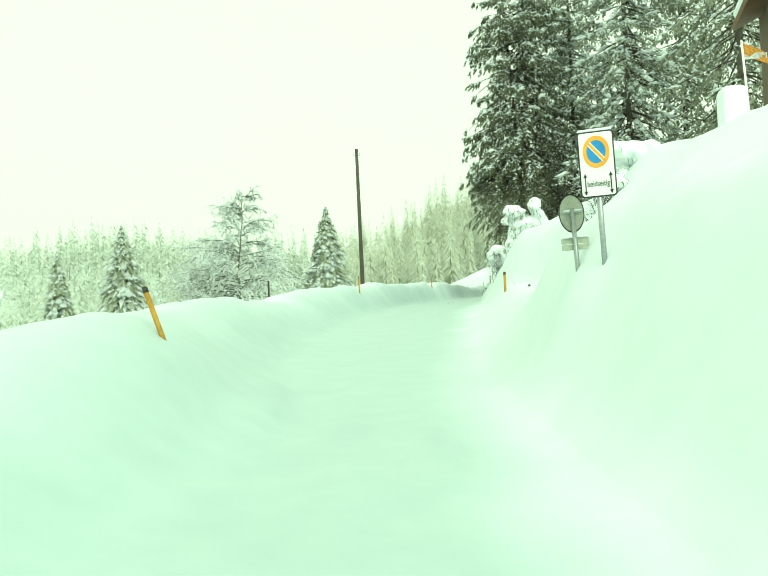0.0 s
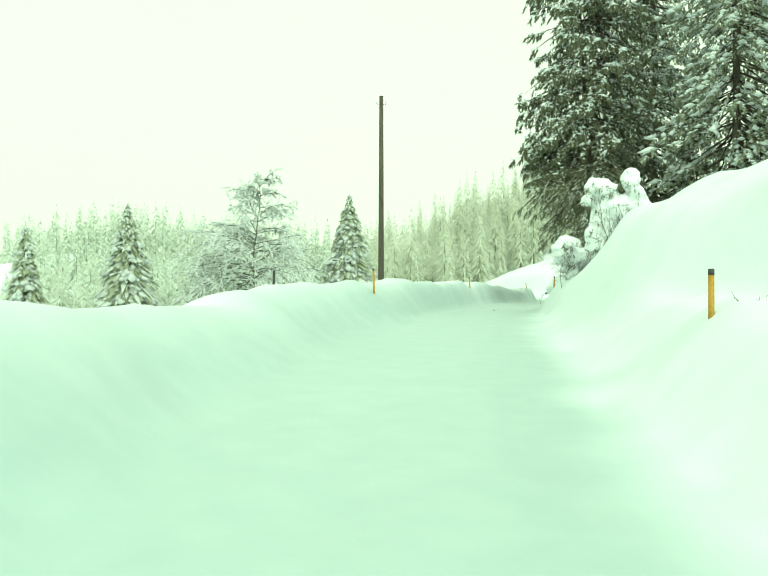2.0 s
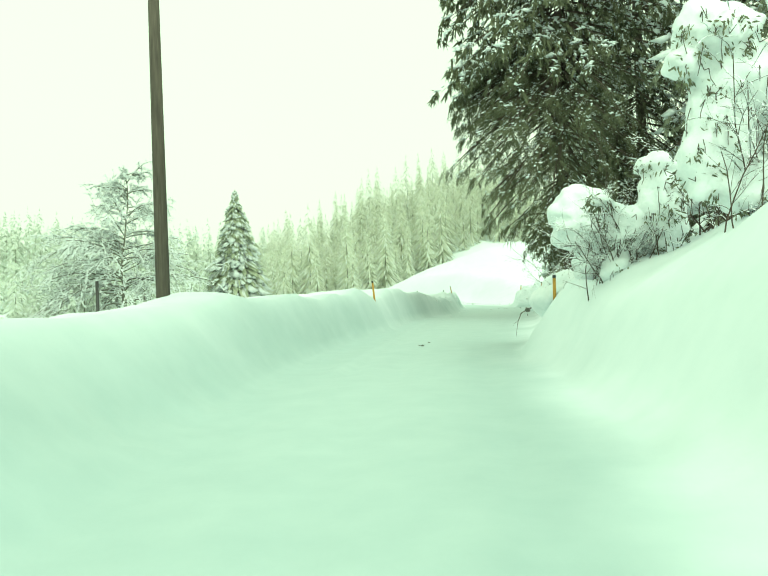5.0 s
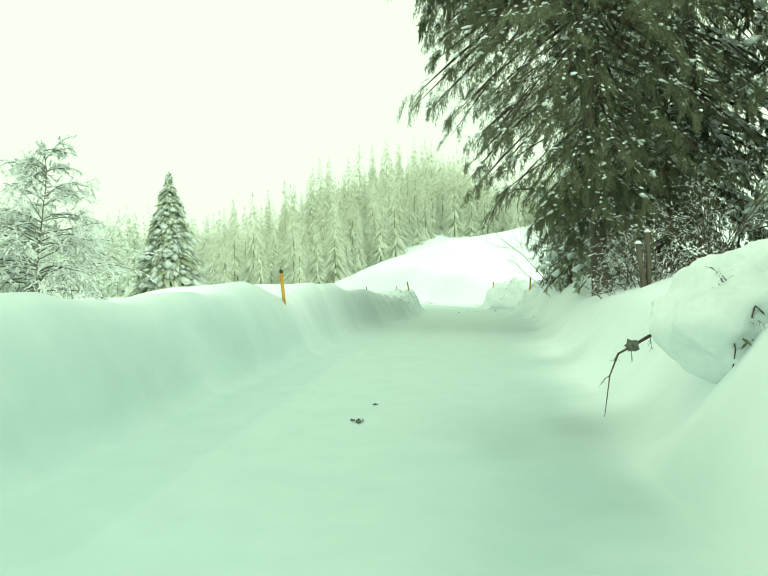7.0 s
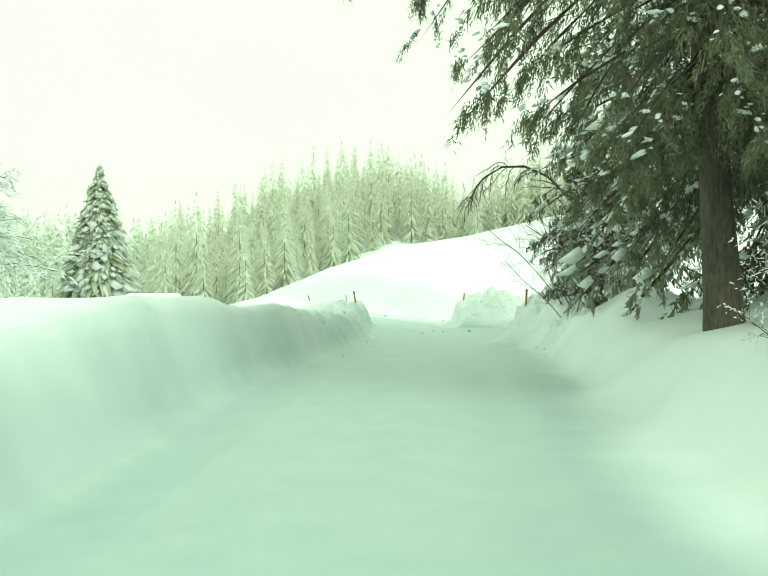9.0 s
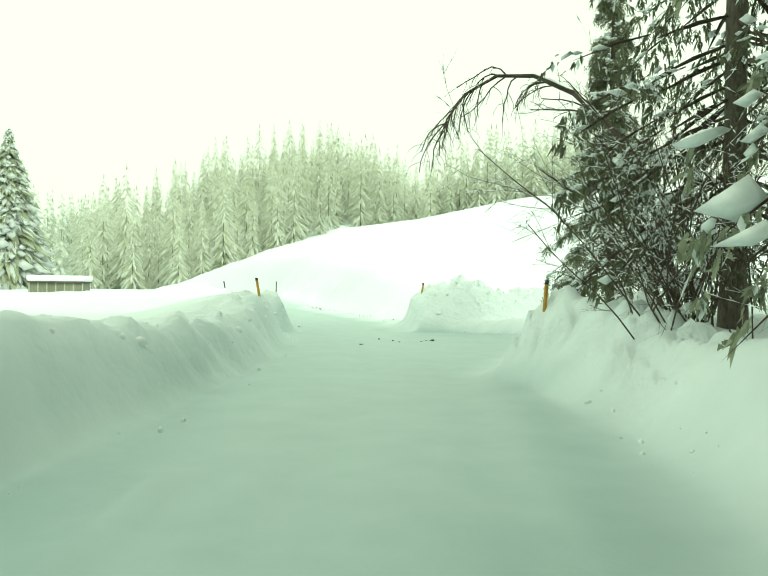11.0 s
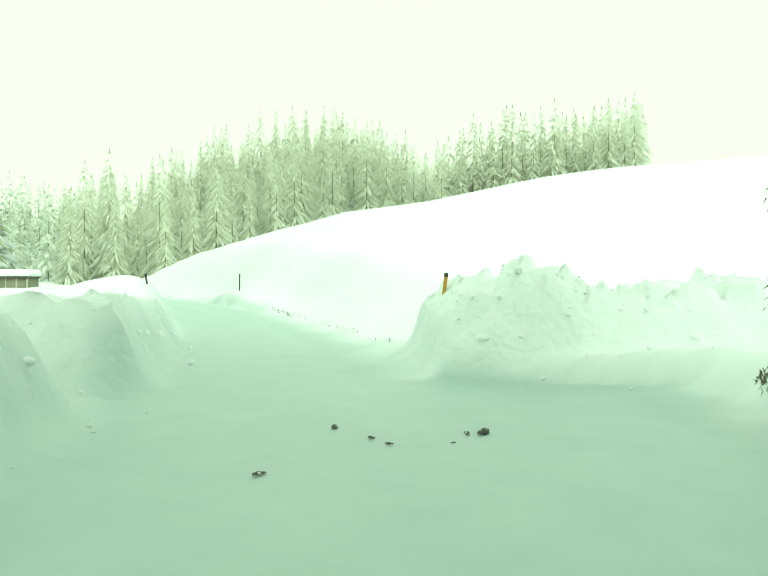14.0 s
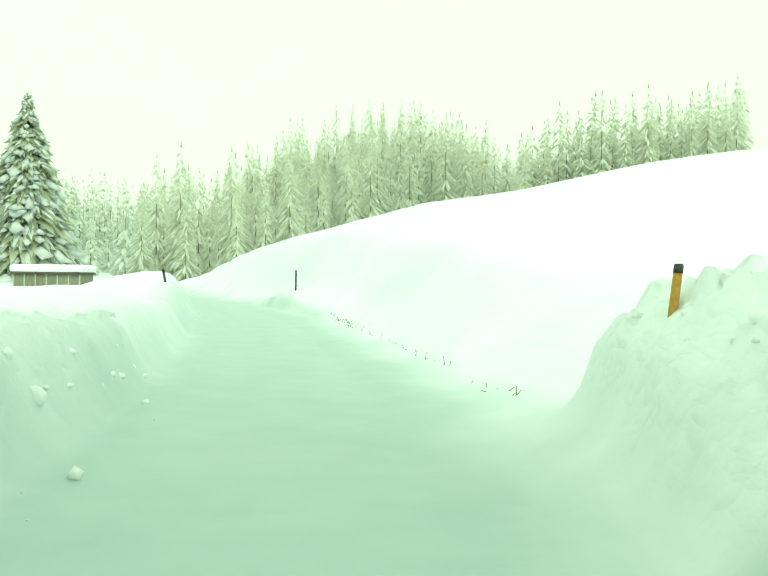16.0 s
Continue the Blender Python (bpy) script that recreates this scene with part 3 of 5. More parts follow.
def rich_spruce(rng, height, radius, first, count, twigs, top=None, blade=0.03, snow=1.0, power=0.7, ragged=0.2, skirt=0.0, sink=0.0, lobe=None, lump=1.0, close=1.0):
    """Arrays of a spruce seen close: limbs, hanging needle twigs on side fronds, snow pillows."""
    z, a, span, droop = branches(rng, height, radius, first, count, power, ragged, skirt, sink)
    if top is not None:
        keep = z < top
        z, a, span, droop = z[keep], a[keep], span[keep], droop[keep]
    if lobe is not None:
        m = lobe[0]
        z = np.concatenate([z, lobe[1] + lobe[2] * rng.random(m)])
        a = np.concatenate([a, lobe[3] + 0.45 * rng.normal(size=m)])
        span = np.concatenate([span, lobe[4] * (0.8 + 0.25 * rng.random(m))])
        droop = np.concatenate([droop, 0.62 + 0.12 * rng.normal(size=m)])
    n = len(z)
    fronds = 12
    own = np.repeat(np.arange(n), fronds)
    r = 0.14 + 0.86 * rng.random(len(own)) ** 0.8
    root = along(z[own], a[own], span[own], droop[own], r)
    ahead = unit(along(z[own], a[own], span[own], droop[own], r + 0.05) - root)
    flat = unit(np.cross(ahead, (0, 0, 1.0))) * rng.choice([-1, 1], len(own))[:, None]
    reach = (0.18 + 0.26 * span[own] * (1.12 - r)) * (0.6 + 0.6 * rng.random(len(own)))
    go = unit(ahead * 0.55 + flat * (0.4 + 0.8 * rng.random(len(own)))[:, None] - np.array([0, 0, 0.45]) + 0.12 * rng.normal(size=root.shape))
    # twigs hang from the fronds
    low = (z[own] < 9.5) & (close > 1)
    pick = np.repeat(np.arange(len(own)), np.where(low, 4, twigs))
    f = rng.random(len(pick)) ** 0.8
    base = root[pick] + go[pick] * (reach[pick] * f)[:, None] - np.array([0, 0, 1.0]) * (0.25 * reach[pick] * f**2)[:, None] + 0.02 * rng.normal(size=(len(pick), 3))
    hang = 0.5 + 1.3 * rng.random(len(pick))
    way = unit(go[pick] * 0.6 - np.array([0, 0, 1.0]) * hang[:, None] + 0.35 * rng.normal(size=base.shape))
    length = (0.085 + 0.024 * span[own][pick]) * (0.5 + 1.0 * rng.random(len(pick)))
    fat = blade * (0.8 + 0.5 * rng.random(len(pick))) * np.where(low[pick], 0.5, 2.5 if close > 1 else 1.0)
    length = length * np.where(~low[pick] & (close > 1), 1.7, 1.0)
    blades = [strips(base, way, length, fat, unit(np.cross(way, rng.normal(size=way.shape))))]
    for q in (0.1, 0.45):
        w2 = unit(way + 0.5 * rng.normal(size=way.shape))
        blades.append(spikes(base + way * (length * q)[:, None], w2, length * 0.55, fat, unit(np.cross(w2, rng.normal(size=way.shape)))))
    # needles of the fronds that hang low over the road
    if low.any():
        many = np.repeat(np.flatnonzero(low), round(32 * close))
        f = rng.random(len(many)) ** 0.75
        at = root[many] + go[many] * (reach[many] * f)[:, None] - np.array([0, 0, 1.0]) * (0.45 * reach[many] * f**2)[:, None] + 0.028 * rng.normal(size=(len(many), 3)) - np.array([0, 0, 0.10]) * (rng.random(len(many)) ** 2)[:, None]
        out = unit(go[many] * 0.5 - np.array([0, 0, 0.7]) + 0.55 * rng.normal(size=at.shape))
        blades.append(spikes(at, out, 0.045 + 0.065 * rng.random(len(many)), 0.011 + 0.009 * rng.random(len(many)), unit(np.cross(out, rng.normal(size=at.shape)))))
    # snow lies on the fronds and along the limbs
    white = []
    held = rng.random(len(own)) < 0.38 * snow * np.clip(0.15 + 0.13 * z[own], 0.5, 2.4) * np.where(~low & (close > 1), 1.5, 1.0)
    some = np.repeat(np.flatnonzero(held), 2)
    f = rng.random(len(some))
    broad = lump * (0.03 + 0.05 * rng.random(len(some)) + 0.07 * rng.random(len(some)) ** 4) * np.where(f > 0.7, 0.7, 1.0) * np.where(~low[some] & (close > 1), 2.4, 1.0)
    spot = root[some] + go[some] * (reach[some] * f * 0.7)[:, None] + 0.03 * rng.normal(size=(len(some), 3)) + np.array([0, 0, 0.03])
    lay = unit(go[some] + 0.3 * rng.normal(size=spot.shape))
    for near in (True, False):
        k = low[some] == near
        if k.any():
            white.append(lumps_of_snow(rng, spot[k], broad[k], lay[k], 0.55, near))
    fleck = np.flatnonzero((rng.random(len(base)) < (0.3 if close > 1 else 0.12) * snow) & ~low[pick])
    lay = unit(way[fleck] + 0.4 * rng.normal(size=(len(fleck), 3)))
    white.append(ridges(base[fleck] + np.array([0, 0, 0.015]), lay, 0.10 + 0.14 * rng.random(len(fleck)), lump * (2.2 if close > 1 else 1.0) * (0.03 + 0.04 * rng.random(len(fleck))), np.full(len(fleck), 0.02)))
    for k in range(7):
        keep = rng.random(n) < 0.4 * snow
        r0 = 0.25 + 0.75 * (k + rng.random(n)) / 7
        broad = lump * (0.05 + 0.022 * span[keep]) * (0.5 + 1.0 * rng.random(keep.sum())) * (0.6 if close > 1 else 1.0)
        here = along(z, a, span, droop, r0)[keep]
        white.append(lumps_of_snow(rng, here + np.array([0, 0, 0.03]), broad, unit(along(z, a, span, droop, r0 + 0.05)[keep] - here), 0.55, close > 1))
    # limbs
    limbs = []
    pts = [along(z, a, span, droop, np.full(n, q)) for q in (0.0, 0.5, 0.95)]
    for k in range(2):
        dd = pts[k + 1] - pts[k]
        ll = np.linalg.norm(dd, axis=1)
        thick = (0.012 + 0.008 * span) * (1 - 0.4 * k)
        for turn in ((0, 0, 1.0), None):
            sd = unit(np.cross(unit(dd), (0, 0, 1.0)))
            if turn is None:
                sd = unit(np.cross(unit(dd), sd))
            limbs.append(strips(pts[k], unit(dd), ll * 1.02, thick * 2, sd))
    return join(limbs), join(blades), join(white)


def trunk_mesh(name, height, r0, r1, mat, parent, lean=(0, 0), rings=14, sides=16, seed=1):
    rng = np.random.default_rng(seed)
    zs = np.linspace(-0.6, height, rings)
    ang = np.arange(sides) / sides * 2 * np.pi
    v = []
    for k, zz in enumerate(zs):
        u = max(zz, 0) / height
        r = r0 + (r1 - r0) * u + 0.35 * r0 * np.exp(-max(zz, 0) / 0.35)
        rr = r * (1 + 0.06 * np.sin(ang * 3 + seed) + 0.03 * rng.normal(size=sides))
        v.append(np.stack([np.cos(ang) * rr + lean[0] * u, np.sin(ang) * rr + lean[1] * u, np.full(sides, zz)], -1))
    v = np.concatenate(v)
    q = []
    for k in range(rings - 1):
        for j in range(sides):
            q.append((k * sides + j, k * sides + (j + 1) % sides, (k + 1) * sides + (j + 1) % sides, (k + 1) * sides + j))
    return sheet(name, v, q, [], mat, parent, smooth=True)


def lone_spruce(x, y, z, height, radius, first, seed, label, count=260, snow=0.8, group="lone spruces"):
    """A free-standing spruce some way off."""
    rng = np.random.default_rng(seed)
    t = empty("spruce_tree", pose(x, y, z), label, "spruce tree", group)
    trunk_mesh("trunk", height * 0.97, 0.04 + height * 0.007, 0.02, BARK, t, seed=seed, sides=10)
    green, ridge = far_spruce(rng, height, radius, first, count, 0.5, 0.62, 0.52, 13)
    u = 1 - rng.random(count) ** 0.75
    u = np.clip((np.floor(u * 13) + 0.5 + 0.25 * rng.normal(size=count)) / 13, 0, 0.985)
    zz, a = first + (height - first) * u, rng.random(count) * 2 * np.pi
    span = (radius * (1 - u) ** 0.85 + 0.15) * (0.72 + 0.4 * rng.random(count))
    out = 0.45 + 0.5 * rng.random(count)
    at = along(zz, a, span, np.full(count, 0.72), out) + np.array([0, 0, 0.08])
    way = unit(along(zz, a, span, np.full(count, 0.72), out + 0.05) - at)
    pillows = lumps_of_snow(rng, at, snow * (0.18 + 0.13 * span) * (0.6 + 0.8 * rng.random(count)), way, 0.5)
    tagged(sheet("crown", *green, MID_HAZE, t), kind="stuff")
    tagged(sheet("snow_load", *join([ridge, pillows]), RIME, t, "white snow on the branches"), kind="stuff")
    return t


def great_spruce(x, y, z, height, radius, first, seed, label, count, twigs, top=None, lean=(0, 0), r0=0.26, blade=0.032, snow=1.0, skirt=0.0, sink=0.0, power=0.7, ragged=0.2, lobe=None, lump=1.0, close=1.0, coat=None):
    rng = np.random.default_rng(seed)
    t = empty("spruce_tree", pose(x, y, z), label, "spruce tree", "tall spruces beside the road")
    trunk_mesh("trunk", height * 0.97, r0, 0.03, BARK, t, lean, rings=30, seed=seed)
    limbs, green, white = rich_spruce(rng, height, radius, first, count, twigs, top, blade, snow, power, ragged, skirt, sink, lobe, lump, close)
    tagged(sheet("limb_mass", *limbs, TWIG, t, "bare brown limbs"), kind="stuff")
    tagged(sheet("crown", *green, coat or NEEDLES, t), kind="stuff")
    tagged(sheet("snow_load", *white, SNOW, t, "white snow on the branches", True), kind="stuff")
    return t


# ---- bare wood: deciduous tree, shrubs, overhanging branch ----


def grow(rng, p, d, length, r, depth, out, spread_by=0.55, sag=0.0, kids=(3, 5), steps=5, wander=0.12):
    """Adds the segments of a limb and its side shoots to out: start, end, radii."""
    for k in range(steps):
        d = unit(d + wander * rng.normal(size=3) + np.array([0, 0, -sag]))
        q = p + d * length / steps
        r2 = r * (1 - 0.62 / steps)
        out.append((p, q, r, r2))
        if depth > 0 and k > 0:
            for _ in range(rng.integers(*kids)):
                dd = unit(d + spread_by * 1.3 * rng.normal(size=3))
                grow(rng, p + (q - p) * rng.random(), dd, length * (0.22 + 0.26 * rng.random()), r2 * 0.55, depth - 1, out, spread_by, sag, kids, max(3, steps - 1), wander)
        p, r = q, r2


def bars(segments, sides=4):
    p, q = np.array([s[0] for s in segments]), np.array([s[1] for s in segments])
    r, r2 = np.array([s[2] for s in segments]), np.array([s[3] for s in segments])
    d = unit(q - p)
    s = unit(np.cross(d, np.where(np.abs(d[:, 2:3]) > 0.9, (1.0, 0, 0), (0, 0, 1.0))))
    t = np.cross(d, s)
    v = []
    for k in range(sides):
        c, w = math.cos(2 * math.pi * k / sides), math.sin(2 * math.pi * k / sides)
        v.append(p + (s * c + t * w) * r[:, None])
    for k in range(sides):
        c, w = math.cos(2 * math.pi * k / sides), math.sin(2 * math.pi * k / sides)
        v.append(q + (s * c + t * w) * r2[:, None])
    v = np.stack(v, 1)
    k = np.arange(len(p))[:, None] * 2 * sides
    f = np.concatenate([k + np.array([[j, (j + 1) % sides, sides + (j + 1) % sides, sides + j]]) for j in range(sides)])
    return v.reshape(-1, 3), f, np.zeros((0, 3), int)


def snow_on(segments, rng, share, scale=1.6, least=0.02, extra=0.0):
    pick = [s for s in segments if rng.random() < share and abs(unit(s[1] - s[0])[2]) < 0.8]
    p, q = np.array([s[0] for s in pick]), np.array([s[1] for s in pick])
    r = np.array([s[2] for s in pick])
    w = np.maximum(r * 1.7 * scale, least) + extra
    return ridges(p + np.array([0, 0, 1.0]) * (r * 0.6)[:, None], unit(q - p), np.linalg.norm(q - p, axis=1) * 1.1, w * 1.1, w * 0.6)

# ---- distant woods ----


def woods(name, spots, label, seed, count, snow, coat=WOOD_HAZE, fine=1.0):
    """Many spruces as one mass. Spots: x, y, height, radius."""
    rng = np.random.default_rng(seed)
    green, white, stems = [], [], []
    for x, y, height, radius in spots:
        g, w = far_spruce(rng, height, radius, height * 0.06, count, snow, fine)
        at = np.array([x, y, ground_z(x, y) - 0.4])
        green.append((g[0] + at, g[1], g[2]))
        white.append((w[0] + at, w[1], w[2]))
        stems.append((at, at + np.array([0, 0, height * 0.62]), 0.02 + height * 0.004, 0.05))
    t = empty(name, Matrix(), label, "forest", kind="stuff")
    tagged(sheet("needles", *join(green), coat, t), kind="stuff")
    tagged(sheet("snow", *join(white), RIME, t, "white snow on the branches"), kind="stuff")
    tagged(sheet("stems", *bars(stems, 5), RIME_BARK, t), kind="stuff")
    return t


def wood_spots(seed, tries, lo_az, hi_az, near, far, tall, gap=2.6):
    rng = np.random.default_rng(seed)
    spots = []
    for _ in range(tries):
        az = lo_az + (hi_az - lo_az) * rng.random()
        y = near(az) + (far(az) - near(az)) * rng.random() ** 1.2
        x = -1.3 + az * (y - 81)
        if all((x - s[0]) ** 2 + (y - s[1]) ** 2 > gap**2 for s in spots):
            h = float(tall(az)) * (0.66 + 0.46 * rng.random())
            spots.append((x, y, h, h * (0.14 + 0.05 * rng.random())))
    return spots


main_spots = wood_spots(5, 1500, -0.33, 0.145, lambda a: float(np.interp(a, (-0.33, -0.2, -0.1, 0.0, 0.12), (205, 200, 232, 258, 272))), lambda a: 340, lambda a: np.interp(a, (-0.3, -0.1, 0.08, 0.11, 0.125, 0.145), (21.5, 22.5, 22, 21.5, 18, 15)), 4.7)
woods("spruce_forest", main_spots, "snow-laden spruce forest covering a misty hill", 6, 220, 0.95, WOOD_HAZE, 0.42)
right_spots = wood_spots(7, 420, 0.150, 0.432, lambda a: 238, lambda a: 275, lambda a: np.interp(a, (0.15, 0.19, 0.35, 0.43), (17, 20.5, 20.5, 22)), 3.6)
woods("spruce_forest", right_spots, "snow-laden spruce wood standing behind the meadow crest", 8, 200, 0.95, WOOD_HAZE, 0.5)
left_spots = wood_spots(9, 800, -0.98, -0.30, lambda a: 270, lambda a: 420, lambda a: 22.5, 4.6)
woods("spruce_forest", left_spots, "spruce forest on a far slope in haze-pale colour", 10, 70, 0.95, FAR_HAZE, 1.1)

rng = np.random.default_rng(14)
valley_spots = []
while len(valley_spots) < 130:
    y = 142 + 60 * rng.random()
    h = 8 + 7 * rng.random()
    valley_spots.append((-2.7 - (y - 15) * (0.43 + 0.36 * rng.random()), y, h, h * (0.17 + 0.05 * rng.random())))
woods("spruce_forest", valley_spots, "young spruces in the valley in haze-pale colour", 15, 90, 0.95, FAR_HAZE, 0.8)

# ---- single trees across the meadow ----
lone_spruce(-43.0, 169, ground_z(-43.0, 169), 21.0, 7.2, 0.6, 21, "tall snowy spruce standing alone in the meadow", 1700, snow=1.5)
lone_spruce(-71.3, 131, ground_z(-71.3, 131), 17.6 - ground_z(-71.3, 131), 8.0, 0.5, 22, "snowy spruce with drooping white branches", 1500, snow=1.5)
lone_spruce(-42.5, 66, ground_z(-42.5, 66), 7.5 - ground_z(-42.5, 66), 3.6, 0.3, 23, "small snowy spruce behind the snow bank", 1000, snow=1.4)


def bare_tree(x, y, height, seed, label):
    rng = np.random.default_rng(seed)
    z = ground_z(x, y)
    t = empty("bare_tree", pose(x, y, z), label, "tree")
    wood = []
    p, r = np.array([0, 0, -0.5]), 0.34
    for k in range(9):
        q = p + np.array([0.25 * rng.normal(), 0.25 * rng.normal(), height / 9 + 0.05])
        wood.append((p, q, r, r * 0.84))
        if k > 0:
            for _ in range(13 if k < 5 else 8):
                a = rng.random() * 2 * np.pi
                dd = unit(np.array([math.cos(a), math.sin(a), 0.30 + 0.08 * k]))
                grow(rng, p + (q - p) * rng.random(), dd, height * (0.74 - 0.072 * k) * (0.7 + 0.4 * rng.random()), max(r * 0.5, 0.10), 2, wood, 0.5, 0.16, (2, 4))
        p, r = q, r * 0.84
    tagged(sheet("trunk", *bars(wood, 3), RIME_BARK, t), kind="stuff")
    tagged(sheet("snow_load", *snow_on(wood, rng, 1.0, 1.6, 0.30), RIME, t, "thick white snow along every branch"), kind="stuff")
    return t


bare_tree(-59.5, 158, 25.2 - ground_z(-59.5, 158), 31, "broad leafless tree with snow along every branch")

# ---- tall spruces beside the road ----
great_spruce(0.35, 60.4, ground_z(0.35, 60.4), 30, 4.75, 2.3, 41, "huge dark spruce with drooping snowy branches over the road", 560, 8, 22, (-1.5, 0.2), 0.20, 0.026, skirt=6.0, sink=0.25, power=0.28, ragged=0.09, lobe=(60, 7.6, 3.6, 3.3, 4.3), snow=1.15, lump=0.9, close=2.5)
great_spruce(4.4, 65.6, ground_z(4.4, 65.6), 31, 4.6, 2.0, 42, "tall dark spruce with snow on hanging branches", 560, 7, 25, blade=0.052, power=0.55, snow=1.5, sink=0.22, lump=1.8, coat=NEEDLES_HAZED)
great_spruce(3.3, 72.4, ground_z(3.3, 72.4), 24, 2.7, 1.6, 43, "slender dark spruce behind a leafless shrub", 300, 8, 14, r0=0.18, power=0.5, lump=1.3)
great_spruce(7.6, 57.0, ground_z(7.6, 57.0), 32, 5.0, 2.2, 44, "tall spruce on the slope with snow on its branches", 520, 5, 28, blade=0.10, power=0.5, snow=1.3, sink=0.25, lump=2.3, coat=NEEDLES_HAZED)
great_spruce(12.5, 63.0, ground_z(12.5, 63.0), 33, 5.2, 2.0, 45, "tall spruce further up the slope", 320, 5, 30, blade=0.13, power=0.5, snow=1.0, sink=0.25, lump=1.9, coat=NEEDLES_HAZED)
great_spruce(17.5, 54.0, ground_z(17.5, 54.0), 32, 5.2, 2.0, 46, "tall spruce high on the snowy slope", 320, 5, 30, blade=0.13, power=0.5, snow=1.0, sink=0.25, lump=1.9, coat=NEEDLES_HAZED)
great_spruce(12.3, 46.5, ground_z(12.3, 46.5), 31, 5.0, 1.5, 51, "tall snowy spruce on the slope behind the chalet", 300, 5, 26, blade=0.12, power=0.5, snow=1.0, sink=0.25, lump=1.8, coat=NEEDLES_HAZED)
great_spruce(4.45, 80.3, ground_z(4.45, 80.3) - 0.1, 9.5, 1.8, 1.15, 47, "young spruce with low spreading twigs beside the marker stake", 220, 6, None, r0=0.11, blade=0.024, power=1.4, snow=1.3, lump=1.1, close=1.2)

great_spruce(2.7, 62.6, ground_z(2.7, 62.6), 7.5, 1.9, 0.5, 48, "young spruce in the shade of the tall ones", 110, 8, None, r0=0.08, blade=0.035)
great_spruce(6.2, 60.8, ground_z(6.2, 60.8), 9, 2.2, 0.5, 49, "young spruce with snow on its twigs on the slope", 100, 7, None, r0=0.09, blade=0.045)

# ---- telephone pole ----


def telephone_pole(x, y, top):
    z = ground_z(x, y) - 0.5
    t = empty("telephone_pole", pose(x, y, z), "dark weathered wooden telephone pole in the snow bank", "telephone pole")
    bm = bmesh.new()
    h = top - z
    tube(bm, (0, 0, 0), (0, 0, h), 0.125, 0.085, 16)
    part("shaft", bm, POLE_WOOD, t)
    bm = bmesh.new()
    tube(bm, (0, 0, h), (0, 0, h + 0.05), 0.10, 0.02, 14)
    part("cap", bm, STEEL, t, "small metal cap")
    for s in (-1, 1):
        bm = bmesh.new()
        tube(bm, (0.07 * s, 0, h - 0.33), (0.17 * s, 0, h - 0.35), 0.012, 0.012, 8)
        tube(bm, (0.17 * s, 0, h - 0.35), (0.20 * s, 0, h - 0.26), 0.012, 0.012, 8)
        hook = part("hook", bm, STEEL, t)
        bm = bmesh.new()
        tube(bm, (0.20 * s, 0, h - 0.28), (0.20 * s, 0, h - 0.20), 0.035, 0.045, 10)
        tube(bm, (0.20 * s, 0, h - 0.20), (0.20 * s, 0, h - 0.14), 0.03, 0.02, 10)
        part("insulator", bm, SIGN_WHITE, hook, "small pale insulator")
    return t


telephone_pole(-9.15, 43.7, 10.25)

# ---- marker stakes ----


def marker_stake(x, y, base, top, lean=(0.0, 0.0), r=0.045, yellow=True, label="", black=0.065):
    """A snow stake: round wooden pole with a black head. Lean: metres that its head is off its foot."""
    z = base - 0.45
    t = empty("marker_stake", pose(x, y, z), label, "marker stake", "snow stakes along the road")
    h = top - z
    k = (h - black) / h
    bm = bmesh.new()
    tube(bm, (-lean[0] * 0.4, -lean[1] * 0.4, 0), (lean[0] * k, lean[1] * k, h * k), r, r * 0.97, 12)
    part("shaft", bm, STAKE_YELLOW if yellow else STAKE_BLACK, t)
    bm = bmesh.new()
    tube(bm, (lean[0] * k, lean[1] * k, h * k), (lean[0], lean[1], h - 0.01), r * 1.03, r * 1.0, 12)
    tube(bm, (lean[0], lean[1], h - 0.01), (lean[0], lean[1], h), r * 1.0, r * 0.8, 12)
    part("head", bm, STAKE_BLACK, t, "black painted head")
    return t


marker_stake(-3.68, 7.63, 1.233, 1.78, (-0.24, 0.0), 0.029, label="leaning yellow snow stake in the low bank")
marker_stake(-0.55, 20.4, 1.623, 2.13, (0, 0), 0.033, label="yellow snow stake with black head in the slope")
marker_stake(-7.52, 35.2, 1.94, 2.73, (-0.03, 0), 0.033, label="yellow and black snow stake before the telephone pole")
marker_stake(-2.08, 45.95, 2.28, 2.76, (0.01, 0), 0.033, label="yellow snow stake standing in a snow mound")
marker_stake(-6.7, 56.3, 2.41, 3.04, (-0.06, 0), 0.033, label="slightly leaning yellow snow stake on the bank")
marker_stake(0.55, 73.0, 2.485, 3.06, (0.05, 0), 0.033, label="orange snow stake beside the young spruce")
marker_stake(-4.22, 79.95, 2.594, 3.11, (-0.12, 0), 0.033, label="leaning yellow snow stake at the end of the bank")
marker_stake(0.56, 86.8, 2.64, 3.08, (0.07, 0), 0.033, label="leaning yellow snow stake with black head by the ploughed heap")
marker_stake(-7.4, 101.9, ground_z(-7.4, 101.9), 3.13, (-0.1, 0), 0.033, False, "dark leaning snow stake on the bank")
marker_stake(-5.28, 111.8, 2.70, 3.22, (0, 0), 0.033, False, "dark snow stake at the meadow edge")
marker_stake(-25.7, 76.3, ground_z(-25.7, 76.3), 4.2, (0, 0), 0.10, False, "dark wooden post in the snowy field")


# ---- signs at the slope ----


